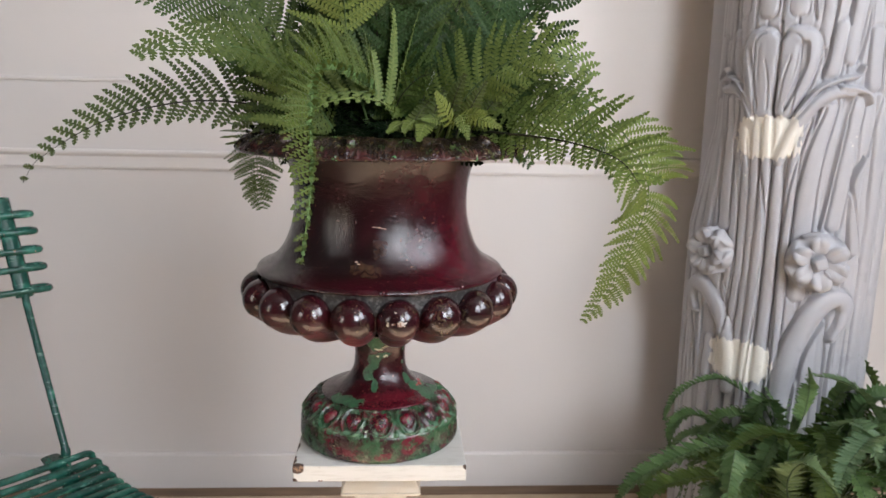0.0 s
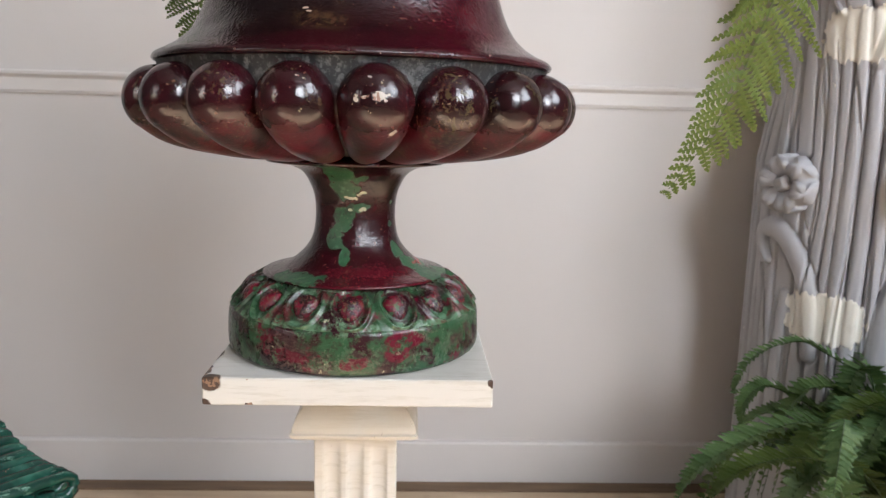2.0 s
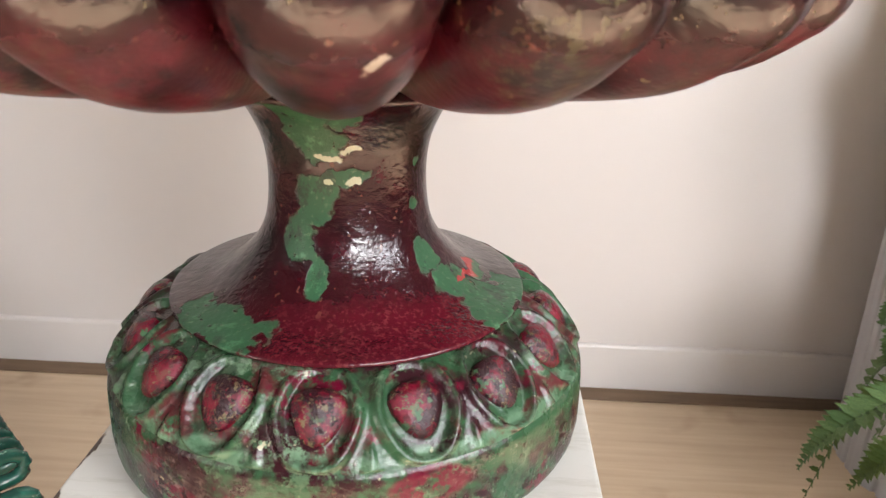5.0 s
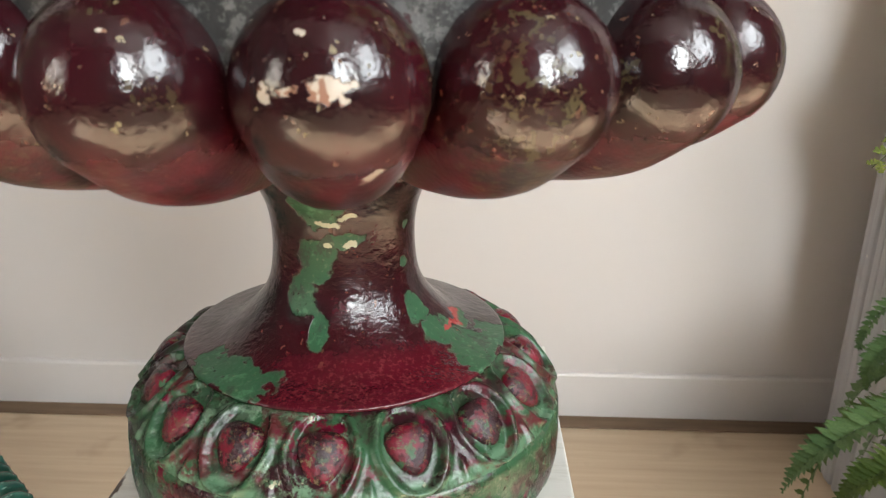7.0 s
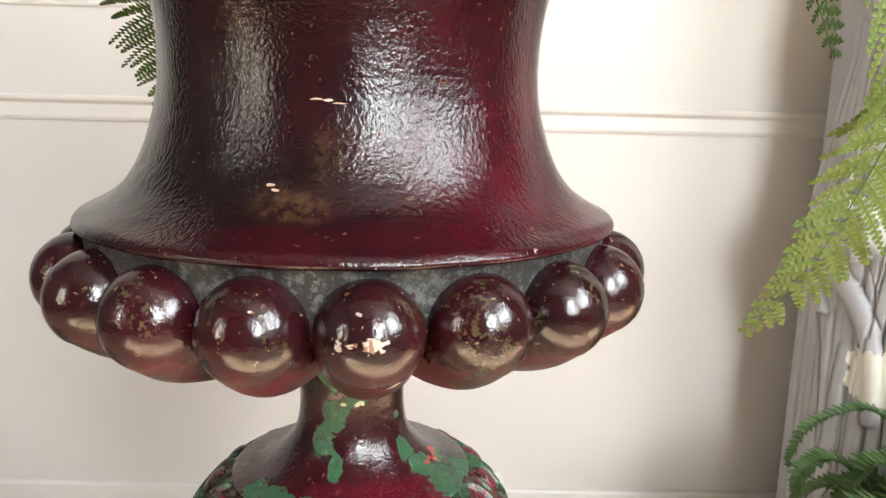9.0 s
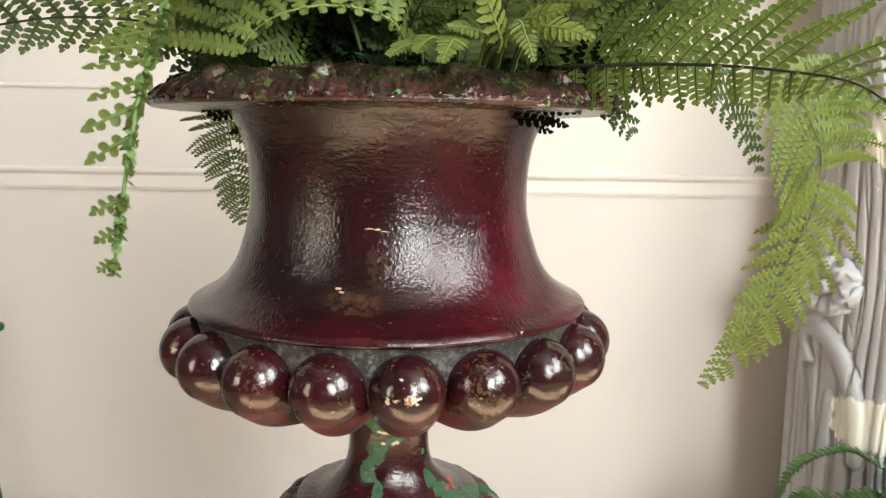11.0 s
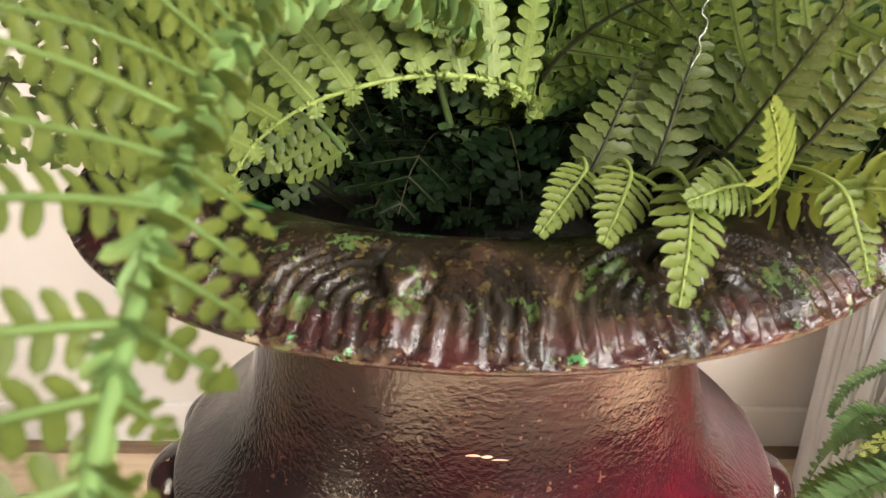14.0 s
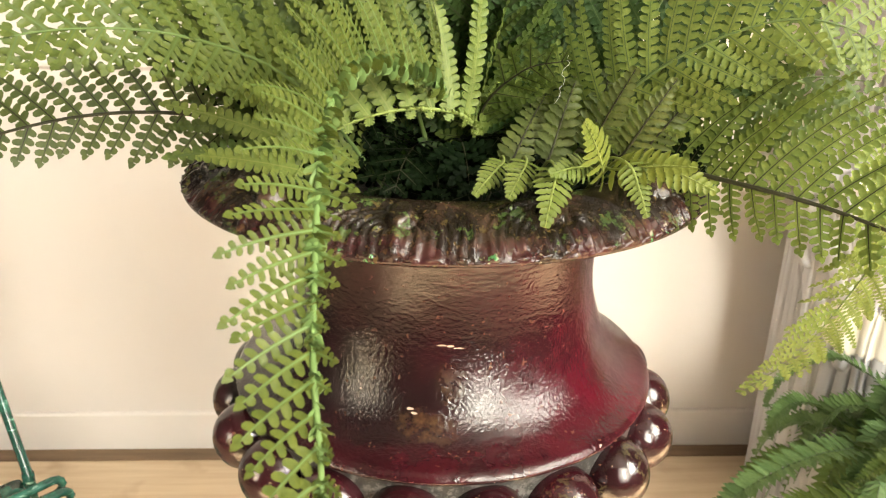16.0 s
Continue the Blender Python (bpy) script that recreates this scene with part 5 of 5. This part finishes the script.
        part("leg", tube("leg", smooth_line([at(a, D, 0.455), at(a, D + 0.01, 0.25), at(a, D + 0.03, 0.0)], 5), 0.009, CHAIR, 10), chair)
        part("stretcher", tube("stretcher", [at(a, -0.03, 0.20), at(a, D + 0.012, 0.20)], 0.006, CHAIR, 8), chair)


build_chair()


# ---- carved column ----
CX, CY, CR = 0.960, 1.975, 0.218
COLUMN_TOP = CEIL


def build_column():
    col = thing("carved_column", (CX, CY, 0), "grey plaster column carved with lilies, stems and scrolls", "column")

    def on(az, z, h=0.0):
        a = radians(az)
        return Vector(((CR + h) * math.sin(a), -(CR + h) * math.cos(a), z))

    # a net over the shaft, fine where the carving shows; heights are worked out stroke by stroke
    azs = np.concatenate([np.arange(-122, 66, 0.30), np.arange(66, 238, 4.0)])
    zs = np.concatenate([np.arange(0, 0.26, 0.02), np.arange(0.26, 1.40, 0.0036), np.arange(1.40, COLUMN_TOP, 0.05), [COLUMN_TOP]])
    AZ, Z = np.meshgrid(azs, zs)
    ARC = np.radians(AZ) * CR
    carve_rng = random.Random(8)
    H = np.zeros_like(Z)
    # flat upright reeds with narrow joints between them
    edge = -122.0
    while edge < 66:
        wide = carve_rng.uniform(4.5, 8.5)
        sway = 1.4 * np.sin(Z * 4.2 + carve_rng.uniform(0, 6))
        x = (AZ - edge - sway) / wide * 2 - 1
        high = carve_rng.uniform(0.002, 0.007)
        H = np.maximum(H, np.where(np.abs(x) < 0.93, high * (1 - 0.45 * x * x) * np.clip((0.93 - np.abs(x)) / 0.10, 0, 1), 0))
        edge += wide
    H[H <= 0] = -0.004

    def away(pts):
        """Distance to a smooth line of (azimuth, z) and the share along it, with the net's window it touches."""
        line = [(radians(p.x) * CR, p.y) for p in smooth_line([(a, z, 0) for a, z in pts], 5)]
        xs, ys = [p[0] for p in line], [p[1] for p in line]
        m = 0.05
        rows = np.where((zs > min(ys) - m) & (zs < max(ys) + m))[0]
        arc = np.radians(azs) * CR
        cols = np.where((arc > min(xs) - m) & (arc < max(xs) + m))[0]
        win = np.s_[rows[0]:rows[-1] + 1, cols[0]:cols[-1] + 1]
        px, py = ARC[win], Z[win]
        best, share = np.full(px.shape, 9.0), np.zeros(px.shape)
        n = len(line) - 1
        for i in range(n):
            (ax, ay), (bx, by) = line[i], line[i + 1]
            dx, dy = bx - ax, by - ay
            t = np.clip(((px - ax) * dx + (py - ay) * dy) / max(1e-12, dx * dx + dy * dy), 0, 1)
            d = np.hypot(px - ax - t * dx, py - ay - t * dy)
            near = d < best
            best, share = np.where(near, d, best), np.where(near, (i + t) / n, share)
        return win, best, share

    def widths(w, share):
        return w if not isinstance(w, tuple) else w[0] * (1 - share) ** 2 + 2 * w[1] * share * (1 - share) + w[2] * share ** 2

    def ridge(pts, w, high, power=3.0):
        """A raised band, crisp at its edges."""
        win, d, share = away(pts)
        x = d / widths(w, share)
        lifted = np.where(x < 1, high * (1 - 0.55 * x ** power) * np.clip((1 - x) / 0.14, 0, 1), 0)
        # a narrow cut round it
        cut = np.where((x >= 1) & (d < widths(w, share) + 0.0034), -0.0060, 0)
        H[win] = np.where(x < 1, np.maximum(H[win], lifted), H[win] + cut)

    def groove(pts, w, deep):
        win, d, share = away(pts)
        x = np.clip(d / widths(w, share), 0, 1)
        H[win] -= deep * (1 - x ** 2.5)

    # stems that rise from the floor, gather under the bud and carry it
    for pts, w, high in (
            ([(-57, 0.26), (-55, 0.50), (-50, 0.76), (-50, 0.95), (-55, 1.06)], (0.014, 0.014, 0.012), 0.009),
            ([(-49, 0.26), (-47, 0.50), (-44, 0.76), (-45, 0.92), (-47, 1.10)], (0.012, 0.013, 0.009), 0.012),
            ([(-40, 0.26), (-40.5, 0.50), (-39.5, 0.70), (-39, 0.92), (-41, 1.10)], (0.015, 0.014, 0.011), 0.018),
            ([(-33, 0.26), (-33, 0.50), (-32, 0.72), (-32.5, 0.92), (-35.5, 1.10)], (0.014, 0.014, 0.010), 0.016),
            ([(-22, 0.26), (-25, 0.50), (-25, 0.72), (-25, 0.88), (-25, 1.0), (-21, 1.09)], (0.010, 0.011, 0.010), 0.015),
            ([(-16, 0.70), (-17, 0.86), (-15, 1.0), (-9, 1.12)], (0.018, 0.020, 0.016), 0.010),
            ([(0, 0.86), (4, 1.0), (8, 1.13)], (0.016, 0.015, 0.014), 0.009),
            ([(15, 0.80), (12, 0.88), (12, 0.95), (15.5, 1.01)], (0.012, 0.018, 0.004), 0.014),
            ([(-69, 0.26), (-68, 0.42), (-66, 0.56)], (0.014, 0.014, 0.012), 0.008),
            ([(-78, 0.84), (-82, 1.0), (-88, 1.14)], (0.014, 0.014, 0.012), 0.006),
            ([(-63, 0.84), (-66, 1.0), (-70, 1.13)], (0.016, 0.016, 0.014), 0.006),
            ([(26, 0.26), (27, 0.60), (28, 0.90), (24, 1.14)], (0.020, 0.020, 0.016), 0.010),
            ([(42, 0.26), (42, 0.70), (44, 1.30)], (0.020, 0.022, 0.020), 0.012)):
        ridge(pts, w, high)
    # pods and reeds above and beside the flower
    for pts, w, high in (
            ([(-68.5, 1.278), (-67, 1.23), (-62.5, 1.176)], 0.0115, 0.010), ([(-6.7, 1.284), (-8, 1.245), (-10, 1.195)], 0.0165, 0.012),
            ([(-94, 1.265), (-93, 1.21), (-95, 1.15)], 0.018, 0.012), ([(14.5, 1.275), (14.6, 1.23), (15.9, 1.17)], 0.018, 0.012),
            ([(-79, 1.40), (-79, 1.335), (-80, 1.28)], 0.013, 0.008), ([(-63, 1.40), (-63, 1.33)], 0.016, 0.007), ([(-47, 1.40), (-47, 1.325)], 0.020, 0.008),
            ([(-30, 1.40), (-30.5, 1.325)], 0.018, 0.008), ([(-14, 1.40), (-15, 1.30), (-17, 1.25)], 0.012, 0.009), ([(4, 1.40), (1, 1.31), (-1, 1.22)], 0.014, 0.010),
            ([(22, 1.40), (24, 1.25), (26, 1.16)], 0.016, 0.010)):
        ridge(pts, w, high, 2.4)
    # tendrils that curl outward from under the bud
    ridge([(-50, 1.09), (-57, 1.136), (-67, 1.155), (-79, 1.153)], (0.008, 0.014, 0.010), 0.020, 2.0)
    ridge([(-54, 1.135), (-63, 1.168), (-74, 1.181), (-84, 1.172), (-86, 1.184), (-80, 1.199), (-74, 1.192)], (0.004, 0.007, 0.006), 0.024, 2.0)
    ridge([(-33, 1.00), (-27, 1.07), (-17.5, 1.124), (-7, 1.150), (2, 1.150)], (0.012, 0.017, 0.012), 0.022, 2.0)
    ridge([(-27, 1.100), (-17, 1.154), (-6, 1.176), (3.4, 1.186), (6, 1.205)], (0.005, 0.007, 0.005), 0.026, 2.0)
    ridge([(-5, 1.160), (2, 1.158), (10.5, 1.147), (12.5, 1.128)], (0.006, 0.010, 0.005), 0.028, 2.0)
    # the bud: two broad lobes like a heart, hollowed
    ridge([(-46, 1.108), (-52, 1.165), (-54, 1.222), (-52, 1.256), (-46, 1.264)], (0.018, 0.030, 0.024), 0.020, 3.0)
    ridge([(-44, 1.108), (-44, 1.18), (-44, 1.25)], (0.018, 0.024, 0.026), 0.020, 4.0)
    ridge([(-33, 1.108), (-27.5, 1.165), (-24, 1.222), (-24.5, 1.256), (-30, 1.266)], (0.018, 0.032, 0.024), 0.023, 3.0)
    ridge([(-34, 1.108), (-33, 1.18), (-33, 1.25)], (0.016, 0.020, 0.020), 0.022, 4.0)
    groove([(-26.0, 1.246), (-25.6, 1.209), (-29, 1.155), (-33, 1.112)], (0.011, 0.008, 0.003), 0.013)
    groove([(-54.5, 1.238), (-52, 1.191), (-47, 1.112)], (0.008, 0.006, 0.003), 0.007)
    groove([(-39, 1.300), (-38, 1.257), (-37.5, 1.235)], (0.004, 0.003, 0.001), 0.012)
    for pts in ([(-42, 1.112), (-42.5, 1.166), (-45, 1.215)], [(-39.5, 1.112), (-39, 1.18), (-39.5, 1.22)], [(-36.5, 1.112), (-35, 1.175), (-32, 1.225)]):
        groove(pts, (0.003, 0.003, 0.002), 0.005)
    # scrolled leaves under the flowers
    ridge([(-20, 0.42), (-17, 0.55), (-9, 0.640), (0, 0.684), (9, 0.692), (14, 0.668), (11.5, 0.635), (6, 0.600)], (0.022, 0.034, 0.010), 0.026, 2.4)
    groove([(-10, 0.50), (-6.5, 0.575), (1.6, 0.640), (7, 0.672)], (0.003, 0.005, 0.006), 0.016)
    groove([(-23, 0.575), (-16.5, 0.645), (-6, 0.705), (3, 0.722)], 0.0030, 0.006)
    ridge([(-50, 0.45), (-52, 0.56), (-61, 0.640), (-73, 0.684), (-84, 0.682), (-85, 0.652), (-79, 0.622)], (0.014, 0.030, 0.010), 0.020, 2.4)
    groove([(-60, 0.724), (-55, 0.668), (-54, 0.60)], 0.0025, 0.006)
    # open slots and thin joints
    for pts, w, deep in (
            ([(-79, 1.142), (-73, 0.995), (-67.5, 0.845)], 0.0035, 0.012), ([(1, 1.128), (-3, 1.01), (-7.8, 0.85)], (0.009, 0.008, 0.004), 0.016),
            ([(-58, 0.999), (-54, 0.883), (-52, 0.758), (-54, 0.655), (-56, 0.55)], 0.0025, 0.007), ([(-52, 1.04), (-47, 0.912)], 0.0025, 0.006),
            ([(-43, 1.004), (-37.6, 0.877), (-37, 0.76), (-37.5, 0.66), (-40, 0.487), (-39, 0.30)], 0.0030, 0.008), ([(-34.8, 0.993), (-36.3, 0.904), (-36.1, 0.768)], 0.0030, 0.008),
            ([(-11.4, 1.114), (-19.2, 1.009), (-22.7, 0.87), (-21.9, 0.774)], 0.0035, 0.009), ([(-17.6, 1.083), (-25.5, 0.958), (-28.2, 0.772), (-27, 0.65), (-26.5, 0.53), (-25.4, 0.30)], 0.0032, 0.009),
            ([(23.5, 1.154), (17.5, 1.009)], 0.0035, 0.010), ([(14.5, 1.012), (8.4, 0.956), (14, 0.874), (22, 0.776)], 0.0035, 0.010), ([(34, 0.973), (32, 0.857), (31, 0.60)], 0.0040, 0.012),
            ([(-73, 1.40), (-73, 1.357), (-71, 1.297)], 0.0045, 0.012), ([(-39, 1.40), (-39, 1.346), (-39.4, 1.298)], 0.0030, 0.009), ([(-23.4, 1.40), (-23.4, 1.344), (-21.7, 1.303)], 0.0035, 0.010),
            ([(-3, 1.40), (-3, 1.344), (-4.3, 1.308)], 0.0055, 0.014), ([(9, 1.36), (7, 1.28), (4, 1.218)], 0.0045, 0.012), ([(-10.7, 1.40), (-10.7, 1.344), (-13, 1.227), (-15, 1.182)], 0.0035, 0.010),
            ([(-89, 1.30), (-84, 1.245), (-79, 1.208)], 0.0035, 0.010), ([(-86, 0.607), (-79, 0.527), (-73, 0.30)], 0.0040, 0.011), ([(-63.6, 0.50), (-61, 0.30)], 0.0030, 0.008),
            ([(-8, 0.555), (-13, 0.435), (-13.5, 0.30)], 0.0040, 0.011), ([(12, 0.62), (8, 0.57), (7, 0.40)], (0.005, 0.006, 0.004), 0.014)):
        groove(pts, w, deep)
    H = np.clip(H * 0.8, -0.014, 0.034)
    # the side next to the wall draws in above the scrolls
    H -= 0.040 * np.clip((-52 - AZ) / 38, 0, 1) * np.clip((Z - 0.82) / 0.25, 0, 1)
    # soften the steps a little
    P = np.pad(H, 1, mode="edge")
    H = (P[1:-1, 1:-1] * 4 + P[:-2, 1:-1] + P[2:, 1:-1] + P[1:-1, :-2] + P[1:-1, 2:]) / 8

    def shell(name, win, extra, material, keep=None, label=""):
        a, z, h = np.radians(AZ[win]), Z[win], H[win] + extra
        rows, cols = z.shape
        pts = np.stack([(CR + h) * np.sin(a), -(CR + h) * np.cos(a), z], -1).reshape(-1, 3)
        i, j = np.meshgrid(np.arange(rows - 1), np.arange(cols - 1), indexing="ij")
        q = (i * cols + j).reshape(-1)
        quads = np.stack([q, q + 1, q + cols + 1, q + cols], -1)
        if keep is not None:
            quads = quads[keep.reshape(-1)[quads].any(1)]
            used, quads = np.unique(quads, return_inverse=True)
            pts, quads = pts[used], quads.reshape(-1, 4)
        part(name, mesh_of(name, pts.tolist(), quads.tolist(), material), col, label)

    # close the net round the back
    AZ, Z, H = (np.concatenate([M, M[:, :1]], 1) for M in (AZ, Z, H))
    shell("shaft", np.s_[:, :], 0.0, PLASTER)

    def repair(mid, half, z0, z1, seed):
        """A thin cream smear of plaster laid over the carving."""
        win = np.s_[np.searchsorted(zs, z0 - 0.02):np.searchsorted(zs, z1 + 0.02), np.searchsorted(azs, mid - half - 5):np.searchsorted(azs, mid + half + 5)]
        a, z = AZ[win], Z[win]
        x, y = (a - mid) / half, (z - (z0 + z1) / 2) / ((z1 - z0) / 2)
        ragged = 0.10 * np.sin(a * 0.9 + seed) * np.sin(z * 130 + seed) + 0.05 * np.sin(a * 2.3) + 0.04 * np.sin(z * 310 + a)
        inside = (np.abs(x) ** 3.2 + np.abs(y) ** 3.2) ** (1 / 3.2) + ragged * 0.8 < 0.93
        fill = H[win].copy()
        for _ in range(90):
            P = np.pad(fill, 1, mode="edge")
            fill = (P[:-2, 1:-1] + P[2:, 1:-1] + P[1:-1, :-2] + P[1:-1, 2:]) / 4
        over = np.maximum(fill - H[win], 0) + 0.0014
        shell("repair_patch", win, np.where(inside, over, -0.003), PATCH, inside, "bare cream plaster repair")

    repair(-41, 20, 0.999, 1.100, 1.0)
    repair(-45, 20, 0.475, 0.580, 2.0)

    def flower(az, z, r, turn):
        rng = random.Random(int(r * 1000))
        a = radians(az)
        out = Vector((math.sin(a), -math.cos(a), 0))
        across = Vector((math.cos(a), math.sin(a), 0))
        upv = Vector((0, 0, 1))
        mid = on(az, z, 0.020)
        for i in range(6):
            b = 2 * math.pi * i / 6 + turn + rng.uniform(-0.08, 0.08)
            d = across * math.cos(b) + upv * math.sin(b)
            s = across * -math.sin(b) + upv * math.cos(b)
            verts, faces = [], []
            rows, cols = 8, 7
            for layer in (0, 1):
                for p in range(rows + 1):
                    t = p / rows
                    half = r * 0.50 * (0.45 + 0.75 * math.sin(math.pi * min(1, 0.12 + t * 0.80))) * (1 if t < 0.85 else 1 - ((t - 0.85) / 0.15) ** 2 * 0.55)
                    for q in range(cols):
                        v = q / (cols - 1) * 2 - 1
                        lift = 0.010 + 0.016 * math.sin(math.pi * t * 0.9) - 0.012 * t * t + 0.006 * v * v - 0.004 * math.cos(v * 3)
                        notch = r * 0.06 * (1 - abs(v)) * (t > 0.95)
                        pt = mid + d * (r * (0.16 + 0.84 * t) - notch) + s * (half * v) + out * (lift if layer == 0 else -0.012)
                        verts.append(pt)
            n = (rows + 1) * cols
            for p in range(rows):
                for q in range(cols - 1):
                    k = p * cols + q
                    faces.append((k, k + 1, k + cols + 1, k + cols))
            edge = [q for q in range(cols)] + [p * cols + cols - 1 for p in range(1, rows + 1)] + [rows * cols + q for q in range(cols - 2, -1, -1)] + [p * cols for p in range(rows - 1, 0, -1)]
            for e, f in zip(edge, edge[1:] + edge[:1]):
                faces.append((e, e + n, f + n, f))
            part("petal", mesh_of("petal", verts, faces, PLASTER), col)
        verts, faces = [], []
        for p in range(7):
            t = p / 6
            for q in range(14):
                b = 2 * math.pi * q / 14
                rr = r * (0.27 - 0.04 * math.sin(4 * b)) * math.cos(t * math.pi / 2 * 0.9) * (1 - 0.45 * (t > 0.75))
                verts.append(mid + (across * math.cos(b) + upv * math.sin(b)) * rr + out * (0.012 + 0.024 * math.sin(t * math.pi / 2) - (0.008 if t > 0.75 else 0)))
        for p in range(6):
            for q in range(14):
                k = (q + 1) % 14
                faces.append((p * 14 + q, p * 14 + k, (p + 1) * 14 + k, (p + 1) * 14 + q))
        faces.append(tuple(6 * 14 + q for q in range(14)))
        part("flower_centre", mesh_of("flower_centre", verts, faces, PLASTER), col)

    flower(-66, 0.778, 0.057, 0.3)
    flower(-8.4, 0.781, 0.067, 0.1)


build_column()
